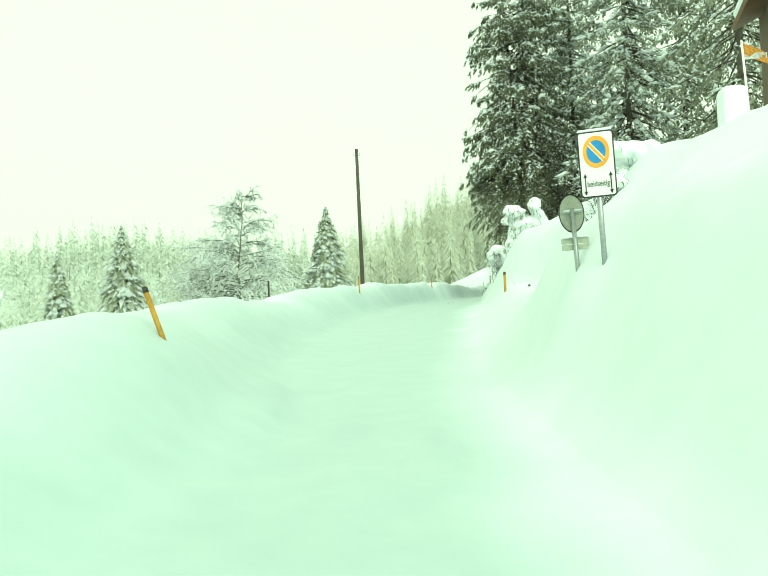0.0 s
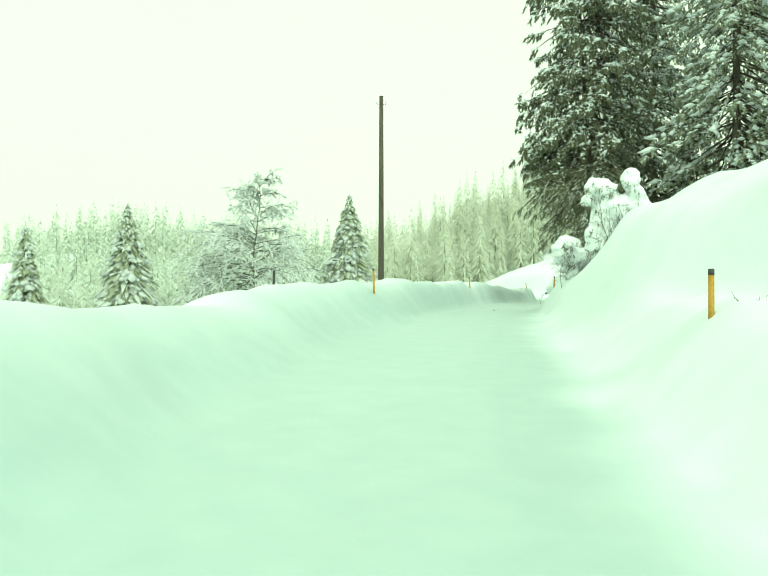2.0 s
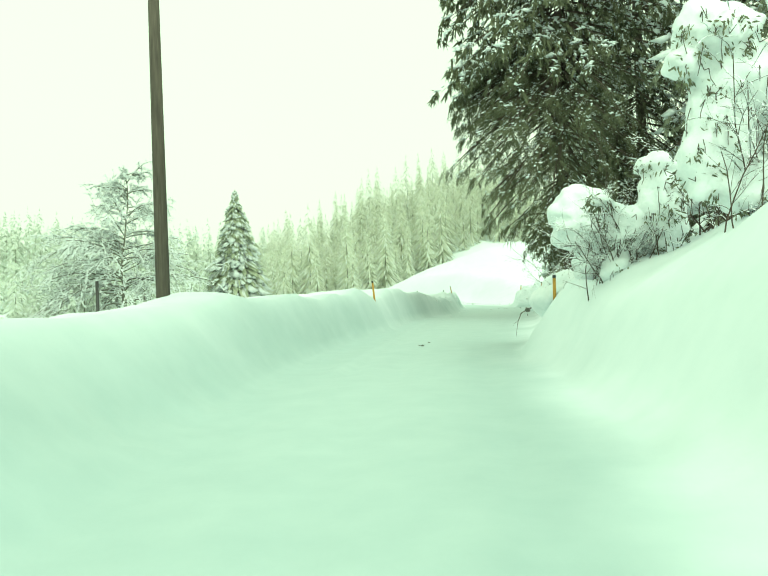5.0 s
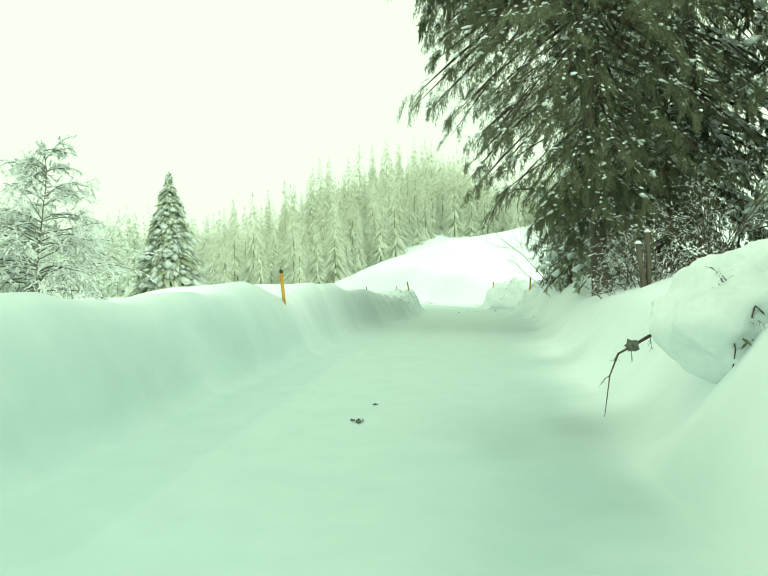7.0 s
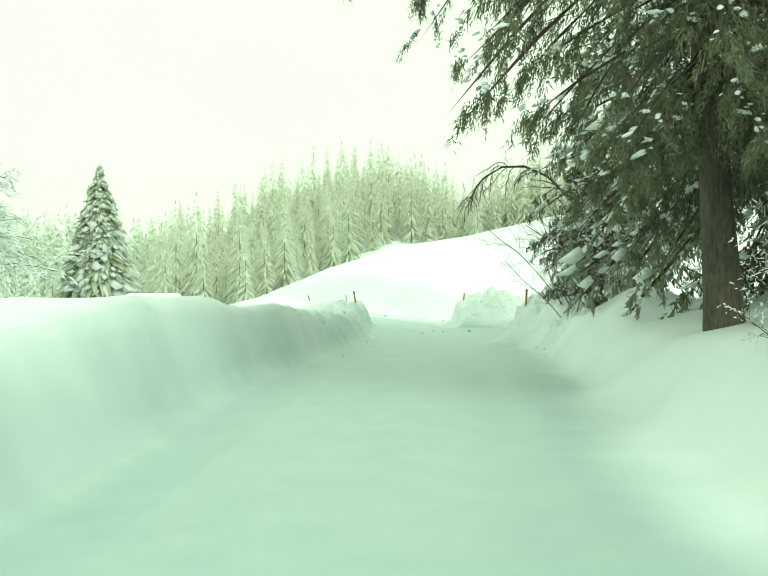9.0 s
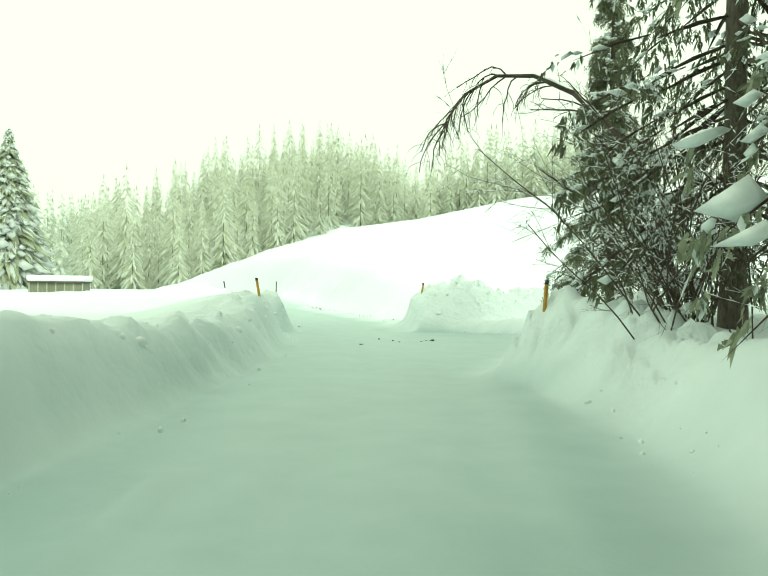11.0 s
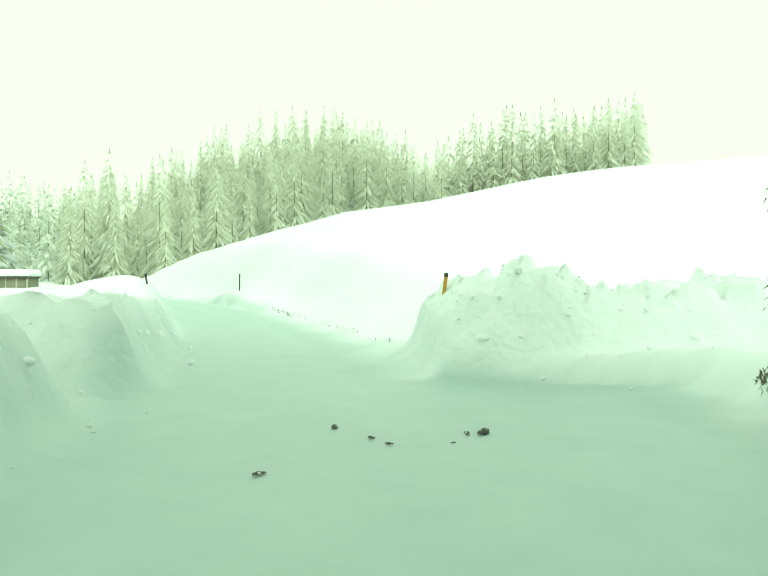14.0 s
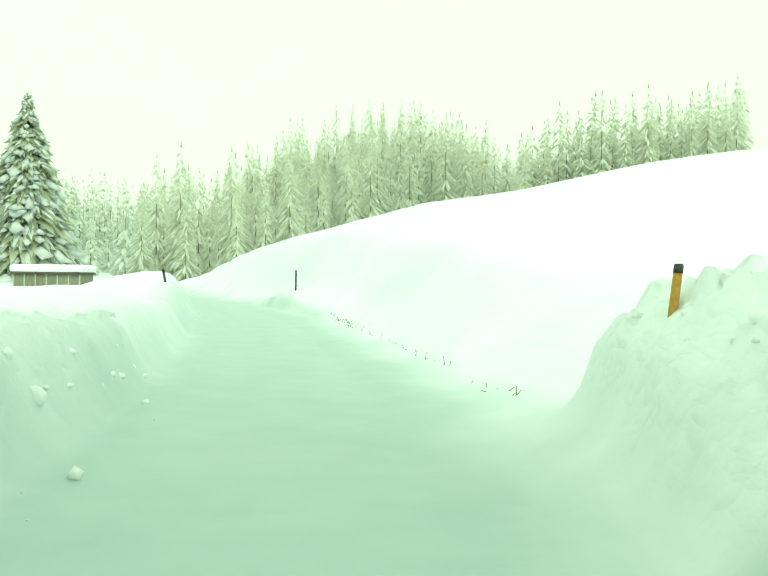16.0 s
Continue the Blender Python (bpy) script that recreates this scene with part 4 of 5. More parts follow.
def rounded_plate(bm, w, h, d, corner, m=Matrix(), seg=5):
    """An upright plate in the x-z plane with rounded corners, its face at -y."""
    ring = []
    for cx, cz, a0 in ((w / 2 - corner, h / 2 - corner, 0), (-w / 2 + corner, h / 2 - corner, 90), (-w / 2 + corner, -h / 2 + corner, 180), (w / 2 - corner, -h / 2 + corner, 270)):
        for k in range(seg + 1):
            a = radians(a0 + 90 * k / seg)
            ring.append((cx + corner * math.cos(a), cz + corner * math.sin(a)))
    front = [bm.verts.new(m @ Vector((x, 0, z))) for x, z in ring]
    back = [bm.verts.new(m @ Vector((x, d, z))) for x, z in ring]
    bm.faces.new(front)
    bm.faces.new(back[::-1])
    for k in range(len(ring)):
        j = (k + 1) % len(ring)
        bm.faces.new((front[j], front[k], back[k], back[j]))


def disc_ring(bm, r0, r1, y, m=Matrix(), seg=40):
    """A flat ring, or a disc where r0 is 0, 2 mm thick, its face at y."""
    for k in range(seg):
        a, c = 2 * math.pi * k / seg, 2 * math.pi * (k + 1) / seg
        pts = [(r1 * math.cos(a), r1 * math.sin(a)), (r1 * math.cos(c), r1 * math.sin(c)), (r0 * math.cos(c), r0 * math.sin(c)), (r0 * math.cos(a), r0 * math.sin(a))]
        if r0 == 0:
            pts = pts[:3]
        bm.faces.new([bm.verts.new(m @ Vector((x, y, z))) for x, z in pts])
    bmesh.ops.remove_doubles(bm, verts=bm.verts, dist=1e-5)


def parking_sign(x, y, base, bottom, w, h, lean):
    t = empty("parking_sign", pose(x, y, base - 0.5, 0, lean, -4), "white no-parking plate with orange and blue disc on a grey post", "traffic sign")
    z0 = bottom - base + 0.5
    bm = bmesh.new()
    tube(bm, (0, 0.03, 0), (0, 0.03, z0 + h - 0.05), 0.028, 0.028, 14)
    part("post", bm, STEEL, t)
    bm = bmesh.new()
    rounded_plate(bm, w, h, 0.022, 0.035, pose(0, 0, z0 + h / 2))
    plate = part("plate", bm, SIGN_BLACK, t, "black rimmed plate")
    bm = bmesh.new()
    rounded_plate(bm, w - 0.028, h - 0.028, 0.003, 0.028, pose(0, -0.005, z0 + h / 2))
    part("face", bm, SIGN_WHITE, plate, "white sign face")
    c = z0 + h * 0.685
    squeeze = Matrix.Diagonal((0.80, 1, 1, 1))
    m = pose(0, 0, c) @ squeeze
    bm = bmesh.new()
    disc_ring(bm, 0.118, 0.165, -0.009, m)
    part("ring", bm, SIGN_RED, plate, "orange ring")
    bm = bmesh.new()
    disc_ring(bm, 0.0, 0.118, -0.008, m)
    part("disc", bm, SIGN_BLUE, plate, "blue disc")
    bm = bmesh.new()
    for wide, dy in ((0.052, -0.0105),):
        box(bm, (0.25, 0.002, wide), m @ Matrix.Rotation(radians(45), 4, "Y") @ pose(0, dy, 0))
    part("bar_edge", bm, SIGN_WHITE, plate, "white edge of the diagonal bar")
    bm = bmesh.new()
    box(bm, (0.27, 0.002, 0.030), m @ Matrix.Rotation(radians(45), 4, "Y") @ pose(0, -0.0135, 0))
    part("bar", bm, SIGN_RED, plate, "orange diagonal bar")
    for s in (-1, 1):
        bm = bmesh.new()
        az = z0 + h * 0.20
        box(bm, (0.011, 0.002, 0.15), pose(s * w * 0.35, -0.009, az))
        for q in (-1, 1):
            vs = [bm.verts.new(Vector((s * w * 0.35 + dx, -0.0105, az + q * dz))) for dx, dz in ((-0.02, 0.072), (0.02, 0.072), (0, 0.112))]
            bm.faces.new(vs if q < 0 else vs[::-1])
        part("arrow", bm, SIGN_BLACK, plate, "black double-headed arrow")
    curve = bpy.data.curves.new("lettering", "FONT")
    curve.body, curve.size, curve.align_x, curve.align_y, curve.extrude = "beidseitig", 0.062, "CENTER", "CENTER", 0.0008
    text = new("lettering", curve)
    me = bpy.data.meshes.new_from_object(text)
    bpy.data.objects.remove(text)
    me.materials.append(SIGN_BLACK)
    ob = new("lettering", me)
    ob.parent = plate
    ob.matrix_basis = pose(0, -0.009, z0 + h * 0.20, 90, 0, 0) @ Matrix.Diagonal((0.95, 1.35, 1, 1))
    tagged(ob, "black lettering beidseitig")
    bm = bmesh.new()
    box(bm, (w * 0.94, 0.05, 0.025), pose(0, 0.008, z0 + h + 0.012), 0.01)
    part("snow_cap", bm, SNOW, t, "thin white snow cap")
    return t


parking_sign(0.81, 8.28, 1.65, 2.47, 0.36, 0.675, -1.6)


def sign_from_behind(x, y, base):
    t = empty("round_sign", pose(x, y, base - 0.5, 0, -3, 10), "round traffic sign seen from its grey back on a leaning post", "traffic sign")
    bm = bmesh.new()
    tube(bm, (0, 0, 0), (0, 0, 1.22), 0.026, 0.026, 12)
    part("post", bm, STEEL, t)
    m = pose(0, 0.035, 1.17) @ Matrix.Diagonal((0.66, 1, 1, 1))
    bm = bmesh.new()
    disc_ring(bm, 0.0, 0.205, 0.0, m, 32)
    geo = bmesh.ops.extrude_face_region(bm, geom=list(bm.faces))
    bmesh.ops.translate(bm, vec=(0, 0.02, 0), verts=[v for v in geo["geom"] if isinstance(v, bmesh.types.BMVert)])
    disc = part("disc", bm, SIGN_BACK, t, "grey back of the disc")
    bm = bmesh.new()
    disc_ring(bm, 0.196, 0.212, -0.006, m, 32)
    part("rim", bm, SIGN_BLACK, disc, "dark rim")
    bm = bmesh.new()
    box(bm, (0.23, 0.03, 0.022), pose(0, 0.012, 1.18), 0.004)
    part("clamp", bm, STEEL, t)
    for z in (0.87, 0.80):
        bm = bmesh.new()
        box(bm, (0.30, 0.018, 0.062), pose(0.01, 0.036, z), 0.005)
        part("lower_plate", bm, SIGN_BACK, t, "grey back of a narrow plate")
    for z, w in ((0.91, 0.27), (1.197, 0.2)):
        bm = bmesh.new()
        box(bm, (w, 0.04, 0.02), pose(0.01, 0.012, z), 0.008)
        part("snow_cap", bm, SNOW, t, "thin white snow cap")
    return t


sign_from_behind(0.58, 8.75, 1.70)


gz0 = ground_z


def snow_blob(bm, c, r, seed, rough_by=0.17, sub=3, flat=0.45):
    """A soft lump of snow: a ball, squashed below and dented."""
    made = bmesh.ops.create_icosphere(bm, subdivisions=sub, radius=1.0)
    for v in made["verts"]:
        n = noise.noise(v.co * 1.4 + Vector((seed * 3.7, seed, 0))) + 0.5 * noise.noise(v.co * 3.1 + Vector((0, seed, 5)))
        k = 1 + rough_by * 2 * n
        z = v.co.z * (flat if v.co.z < 0 else 1)
        v.co = Vector((c[0] + v.co.x * r[0] * k, c[1] + v.co.y * r[1] * k, c[2] + z * r[2] * k))
    for f in bm.faces:
        f.smooth = True


def snow_mass(blobs, seed, parent, label, sprigs=0, voxel=0.06):
    """One settled mass of snow out of several lumps: centres and half axes, from the foot of its parent."""
    bm = bmesh.new()
    for k, (c, r) in enumerate(blobs):
        snow_blob(bm, c, r, seed + k * 2.9, 0.14, 3, 0.8)
    me = bpy.data.meshes.new("lumps")
    bm.to_mesh(me)
    bm.free()
    ob = new("lumps", me)
    fuse = ob.modifiers.new("fuse", "REMESH")
    fuse.mode, fuse.voxel_size = "VOXEL", voxel
    settle = ob.modifiers.new("settle", "SMOOTH")
    settle.factor, settle.iterations = 0.5, 5
    done = bpy.data.meshes.new_from_object(ob.evaluated_get(bpy.context.evaluated_depsgraph_get()))
    bpy.data.objects.remove(ob)
    for v in done.vertices:
        p = v.co + Vector((seed, 0, 0))
        v.co += v.normal * (0.09 * noise.noise(p * 2.4) + 0.05 * noise.noise(p * 5.5) + 0.018 * noise.noise(p * 15))
    for f in done.polygons:
        f.use_smooth = True
    done.materials.clear()
    done.materials.append(SNOW)
    ob = new("snow_pillow", done)
    ob.parent = parent
    tagged(ob, label)
    # twigs that show through the flanks, and dark leaves under the overhangs
    if sprigs:
        rng = np.random.default_rng(seed + 500)
        co, no = np.zeros(len(done.vertices) * 3), np.zeros(len(done.vertices) * 3)
        done.vertices.foreach_get("co", co)
        done.vertices.foreach_get("normal", no)
        co, no = co.reshape(-1, 3), no.reshape(-1, 3)
        flank = np.flatnonzero((no[:, 2] < 0.35) & (no[:, 1] < 0.5))
        under = np.flatnonzero((no[:, 2] < -0.05) & (no[:, 1] < 0.5))
        wood = []
        for k in rng.choice(flank, min(sprigs, len(flank)), False):
            p = co[k] - no[k] * 0.015
            for _ in range(rng.integers(2, 5)):
                d = unit(np.array([0.25 * rng.normal(), 0.2 * rng.normal(), -1.0 if rng.random() < 0.7 else 0.3]) + 0.35 * no[k] * rng.random())
                q = p + d * (0.06 + 0.10 * rng.random())
                wood.append((p, q, 0.007, 0.005))
                p = q
        tagged(sheet("twig_mass", *bars(wood, 3), TWIG, parent, "dark twigs showing through the snow"), kind="stuff")
        if len(under) > 20:
            pick = np.repeat(rng.choice(under, min(sprigs // 4 + 2, len(under)), False), 26)
            p = co[pick] + 0.07 * rng.normal(size=(len(pick), 3)) - no[pick] * 0.02
            d = unit(0.5 * no[pick] + np.array([0, 0, -0.5]) + 0.6 * rng.normal(size=p.shape))
            tagged(sheet("leaf_mass", *strips(p, d, 0.05 + 0.07 * rng.random(len(p)), np.full(len(p), 0.028), unit(np.cross(d, rng.normal(size=d.shape)))), NEEDLES, parent, "dark leaves under the snow"), kind="stuff")
    return ob


def snowy_shrub(x, y, z, height, reach, seed, stems, lumps, label, depth=2, thick=0.03, cover=0.9, sag=0.10, lean=(0, 0), sprigs=14):
    """Leafless stems bent under snow; lumps: places and half axes of the large pillows."""
    rng = np.random.default_rng(seed)
    t = empty("shrub", pose(x, y, z), label, "shrub")
    wood = []
    for k in range(stems):
        a = rng.random() * 2 * np.pi
        d = unit(np.array([math.cos(a) * reach + lean[0], math.sin(a) * reach * 0.7 + lean[1], 1.0]))
        p = np.array([0.22 * rng.normal(), 0.22 * rng.normal(), 0.0])
        p[2] = gz0(x + p[0], y + p[1]) - z - 0.15
        grow(rng, p, d, height * (0.7 + 0.5 * rng.random()), thick, depth, wood, 0.5, sag, (1, 4))
    tagged(sheet("brushwood", *bars(wood, 3), TWIG, t), kind="stuff")
    if cover:
        tagged(sheet("snow_load", *snow_on(wood, rng, cover, 1.7, 0.02), SNOW, t, "white snow along the twigs"), kind="stuff")
    if lumps:
        snow_mass([((c[0] - x, c[1] - y, c[2] - z), r) for c, r in lumps], seed, t, "thick settled pillow of snow", sprigs)
    return t


snowy_shrub(0.1, 40.9, gz0(0.1, 40.9), 2.0, 0.2, 61, 12, [((-0.45, 40.95, 5.75), (0.62, 0.5, 0.40)), ((-0.95, 40.9, 5.35), (0.22, 0.3, 0.25)), ((0.58, 40.9, 6.05), (0.35, 0.4, 0.42)), ((0.78, 40.95, 5.55), (0.32, 0.35, 0.35)), ((-0.1, 41.1, 5.15), (0.75, 0.4, 0.5)), ((0.75, 41.1, 5.2), (0.45, 0.4, 0.45)), ((-0.35, 41.15, 4.6), (0.5, 0.4, 1.1)), ((0.45, 41.2, 4.7), (0.38, 0.4, 1.0)), ((1.05, 41.1, 4.85), (0.4, 0.4, 0.5)), ((0.1, 41.1, 3.7), (0.8, 0.5, 0.45)), ((-0.75, 41.0, 4.0), (0.25, 0.3, 0.6))], "tall shrub buried under pillows of snow on the slope", 2, 0.014, 0.9, sprigs=170)
snowy_shrub(0.1, 40.6, gz0(0.1, 40.6), 1.5, 0.18, 72, 9, [], "bare upright stems before the snow-laden shrub", 1, 0.012, 0.25, 0.01)
snowy_shrub(-1.2, 43.7, gz0(-1.2, 43.7), 1.15, 0.4, 62, 40, [((-1.15, 43.75, 3.25), (0.3, 0.3, 0.65)), ((-0.55, 43.9, 4.5), (0.38, 0.35, 0.25)), ((-0.5, 43.9, 3.6), (0.42, 0.4, 0.9)), ((-1.5, 43.7, 3.9), (0.22, 0.25, 0.12)), ((-1.3, 43.6, 2.7), (0.35, 0.3, 0.3))], "twiggy shrub coated in snow beside the road", 2, 0.013, 1.0, 0.08, (0.05, 0.1), 120)
snowy_shrub(-1.2, 45.8, gz0(-1.2, 45.8), 1.2, 0.2, 63, 6, [((-1.58, 45.7, 3.55), (0.53, 0.45, 0.46)), ((-1.55, 45.7, 4.0), (0.54, 0.45, 0.46)), ((-1.75, 45.7, 3.8), (0.36, 0.4, 0.6)), ((-1.45, 45.85, 2.9), (0.26, 0.3, 0.5)), ((-1.0, 46.0, 3.0), (0.30, 0.4, 0.75)), ((-0.6, 45.8, 2.95), (0.38, 0.45, 0.6))], "shrub bowed under one huge pillow of snow", 2, 0.014, 0.6, sprigs=12)
snowy_shrub(-1.5, 45.25, gz0(-1.5, 45.25), 1.9, 0.5, 73, 3, [], "thin bare twigs before a pillow of snow", 2, 0.009, 0.2, 0.06, (0.6, 0))
snowy_shrub(0.6, 44.3, gz0(0.6, 44.3), 1.5, 0.4, 64, 14, [((0.6, 44.5, gz0(0.6, 44.3) + 1.0), (0.7, 0.6, 0.6)), ((0.1, 44.6, gz0(0.6, 44.3) + 0.6), (0.5, 0.5, 0.5))], "leafy shrub weighed down by snow on the slope", 2, 0.018, 0.9)
snowy_shrub(-1.6, 47.6, gz0(-1.6, 47.6), 0.6, 0.8, 69, 10, [((-2.05, 47.5, 2.25), (0.36, 0.7, 0.3)), ((-1.7, 47.5, 2.5), (0.5, 0.8, 0.33)), ((-1.2, 47.6, 2.5), (0.45, 0.7, 0.33)), ((-1.75, 47.4, 2.05), (0.5, 0.7, 0.35)), ((-1.3, 47.2, 2.1), (0.5, 0.6, 0.4))], "low brushwood under a broad mound of snow", 2, 0.012, 0.6)
snowy_shrub(1.9, 20.75, gz0(1.9, 20.75), 0.5, 0.5, 74, 24, [((2.3, 21.0, gz0(1.9, 20.75) + 0.75), (0.5, 0.35, 0.22))], "dark brushwood under an overhang of snow on the slope", 2, 0.016, 0.3, 0.05, (0.1, -0.2))
snowy_shrub(1.25, 20.6, gz0(1.25, 20.6), 0.5, 0.5, 75, 26, [((1.0, 20.5, gz0(1.25, 20.6) + 0.1), (0.3, 0.3, 0.16))], "tuft of dark twigs half buried in snow", 2, 0.014, 0.3, 0.03)
snowy_shrub(0.14, 20.23, gz0(0.14, 20.23), 0.2, 0.5, 76, 6, [], "few short dark twigs in the snow", 1, 0.008, 0.3)
snowy_shrub(2.3, 22.8, gz0(2.3, 22.8), 1.0, 0.5, 78, 14, [((2.35, 23.2, 5.5), (0.55, 0.6, 0.30)), ((2.95, 23.3, 5.4), (0.65, 0.7, 0.40)), ((2.7, 23.4, 4.7), (0.5, 0.5, 0.7)), ((3.5, 23.4, 5.3), (0.7, 0.7, 0.45))], "leafless shrub under a cap of snow on the slope", 2, 0.012, 0.9)
snowy_shrub(1.2, 70.2, gz0(1.2, 70.2), 2.7, 0.5, 82, 12, [], "dense leafless brushwood at the foot of the spruces", 2, 0.013, 0.4, 0.03, (-0.12, 0.0))
snowy_shrub(1.9, 57.9, gz0(1.9, 57.9), 1.7, 0.5, 83, 18, [], "bare brushwood on the slope by the fence posts", 2, 0.014, 0.4, 0.03)
snowy_shrub(1.0, 58.8, gz0(1.0, 58.8), 1.2, 0.7, 65, 16, [], "bare brushwood around the foot of the spruce", 2, 0.012, 0.4)
snowy_shrub(0.45, 56.8, gz0(0.45, 56.8), 1.4, 0.45, 79, 14, [], "bare upright twigs beside the old fence posts", 2, 0.011, 0.25)
snowy_shrub(0.1, 57.6, gz0(0.1, 57.6), 0.7, 0.9, 66, 12, [], "low bare twigs poking out of the snow", 2, 0.008, 0.5)
snowy_shrub(1.85, 70.6, gz0(1.85, 70.6), 2.6, 0.4, 67, 20, [], "leafless shrub below the spruces", 2, 0.014, 0.3, 0.02, (0.0, 0))
snowy_shrub(3.1, 73.7, gz0(3.1, 73.7), 3.3, 0.4, 68, 14, [((2.75, 73.9, 3.1), (0.28, 0.3, 0.2)), ((3.3, 73.9, 3.0), (0.3, 0.3, 0.25)), ((2.95, 74.2, 3.75), (0.3, 0.3, 0.22)), ((3.35, 74.2, 4.5), (0.36, 0.3, 0.25)), ((2.65, 74.2, 2.55), (0.36, 0.3, 0.3)), ((3.7, 74.0, 3.6), (0.35, 0.3, 0.3))], "tall many-stemmed leafless shrub with snow in its forks", 2, 0.024, 0.35, 0.03, (-0.24, -0.1))


def arching_tree(x, y, z):
    """A leafless tree whose long bough hangs out over the road."""
    rng = np.random.default_rng(71)
    t = empty("leafless_tree", pose(x, y, z), "leafless tree whose bare bough arches over the road", "tree")
    wood = []
    bow = [(3.25, 73.7, 1.8), (3.0, 74.2, 4.0), (2.45, 75.0, 5.8), (1.85, 75.6, 6.65), (1.15, 75.8, 7.0), (0.45, 75.9, 7.0), (-0.15, 76.0, 6.65), (-0.5, 76.0, 6.15), (-0.55, 76.0, 5.8)]
    for k in range(len(bow) - 1):
        p, q = np.array(bow[k], float) - (x, y, z), np.array(bow[k + 1], float) - (x, y, z)
        r, r2 = 0.075 * (1 - k / 9), 0.075 * (1 - (k + 1) / 9)
        wood.append((p, q, r, r2))
        if k >= 3:
            for _ in range(4):
                d = unit(0.5 * (q - p) + np.array([-0.35, 0, -0.15]) + np.array([0.35, 0.5, 0.25]) * rng.normal(size=3))
                grow(rng, p + (q - p) * rng.random(), d, 0.7 + 0.6 * rng.random(), 0.016, 1, wood, 0.55, 0.30, (1, 3), 6, 0.2)
        elif k > 0:
            for _ in range(3):
                d = unit(q - p + np.array([-0.5, 0, 0.0]) + 0.55 * rng.normal(size=3))
                grow(rng, p + (q - p) * rng.random(), d, 0.8 + 0.5 * rng.random(), 0.02, 2, wood, 0.4, 0.06, (1, 3))
    tagged(sheet("bough", *bars(wood, 5), TWIG, t), kind="stuff")
    tagged(sheet("snow_load", *snow_on(wood, rng, 0.35, 1.2, 0.02), SNOW, t, "thin white snow along the boughs"), kind="stuff")
    return t


arching_tree(3.25, 73.7, gz0(3.25, 73.7))

# ---- fallen branch, stumps, planks, clods ----


def hanging_branch():
    t = empty("fallen_branch", pose(-2.42, 48.1, 2.05), "dry fallen branch hanging from the snow mound", "branch")
    rng = np.random.default_rng(77)
    wood = []
    line = [(0.35, 0.15, 0.10), (0.16, 0.05, 0.08), (0.0, 0.0, 0.0), (-0.14, -0.06, -0.06), (-0.23, -0.12, -0.24), (-0.29, -0.16, -0.58)]
    for k in range(len(line) - 1):
        wood.append((np.array(line[k], float), np.array(line[k + 1], float), 0.018 - 0.003 * k, 0.015 - 0.003 * k))
        grow(rng, np.array(line[k], float), unit(np.array([-0.4, -0.3, -0.6]) + 0.4 * rng.normal(size=3)), 0.14, 0.004, 1, wood, 0.5, 0.1, (1, 3))
    sheet("stem", *bars(wood, 6), TWIG, t)
    bm = bmesh.new()
    snow_blob(bm, (0.0, 0.0, 0.0), (0.06, 0.06, 0.05), 4, 0.35, 2, 1.0)
    part("tangle", bm, SOIL, t, "dark tangle of needles")
    return t


hanging_branch()


def fence_post(x, y, z, top, lean, r):
    t = empty("fence_post", pose(x, y, z), "dark weathered wooden fence post on the slope", "fence post", "old fence posts")
    bm = bmesh.new()
    tube(bm, (0, 0, -0.3), (lean, 0.05, top), r, r * 0.9, 10)
    part("post", bm, POLE_WOOD, t)
    bm = bmesh.new()
    snow_blob(bm, (lean, 0.05, top + 0.01), (r * 1.1, r * 1.1, 0.05), 3, 0.1, 2)
    part("snow_cap", bm, SNOW, t, "small white cap of snow")
    return t


fence_post(0.14, 56.0, 2.75, 0.84, 0.0, 0.05)
fence_post(0.05, 56.0, 2.72, 0.66, -0.08, 0.055)


def kerb_plank():
    t = empty("plank_edging", Matrix(), "dark grey plank edging half buried in snow", "plank")
    for k in range(2):
        a, c = Vector((3.56 - 0.33 * k, 82.1 - 2.0 * k, 1.74)), Vector((3.23 - 0.33 * k, 80.13 - 2.0 * k, 1.80))
        bm = bmesh.new()
        box(bm, ((c - a).length - 0.02, 0.045, 0.30), Matrix.Translation((a + c) / 2) @ (c - a).to_track_quat("X", "Z").to_matrix().to_4x4(), 0.008)
        part("plank", bm, PLANK, t)
    for k in range(7):
        bm = bmesh.new()
        snow_blob(bm, (3.56 - 0.09 * k, 82.2 - 0.55 * k, 1.92 + 0.02 * k), (0.14, 0.34, 0.07), k, 0.15, 2)
        part("snow_cap", bm, SNOW, t, "strip of snow on the planks")
    return t


kerb_plank()


def clod(x, y, s, seed, mat=SOIL, name="soil_clod", label="dark frozen clod of soil with snow on it", group="clods on the road", flat=0.34):
    t = empty(name, pose(x, y, gz0(x, y) + 0.01, 0, 0, seed * 40 % 360), label, "clod", group)
    bm = bmesh.new()
    for k in range(3):
        snow_blob(bm, (s * 0.6 * (k - 1), 0.2 * s * (k % 2), 0.15 * s), (s * 0.55, s * 0.4, s * flat * (0.6 + 0.3 * (k % 2))), seed + k, 0.3, 2, 0.8)
    body = part("body", bm, mat, t)
    if mat is SOIL:
        bm = bmesh.new()
        snow_blob(bm, (0.1 * s, 0, s * flat * 0.55), (s * 0.5, s * 0.28, s * 0.16), seed + 9, 0.3, 2)
        part("snow_patch", bm, SNOW, body, "white patch of snow")
    return t


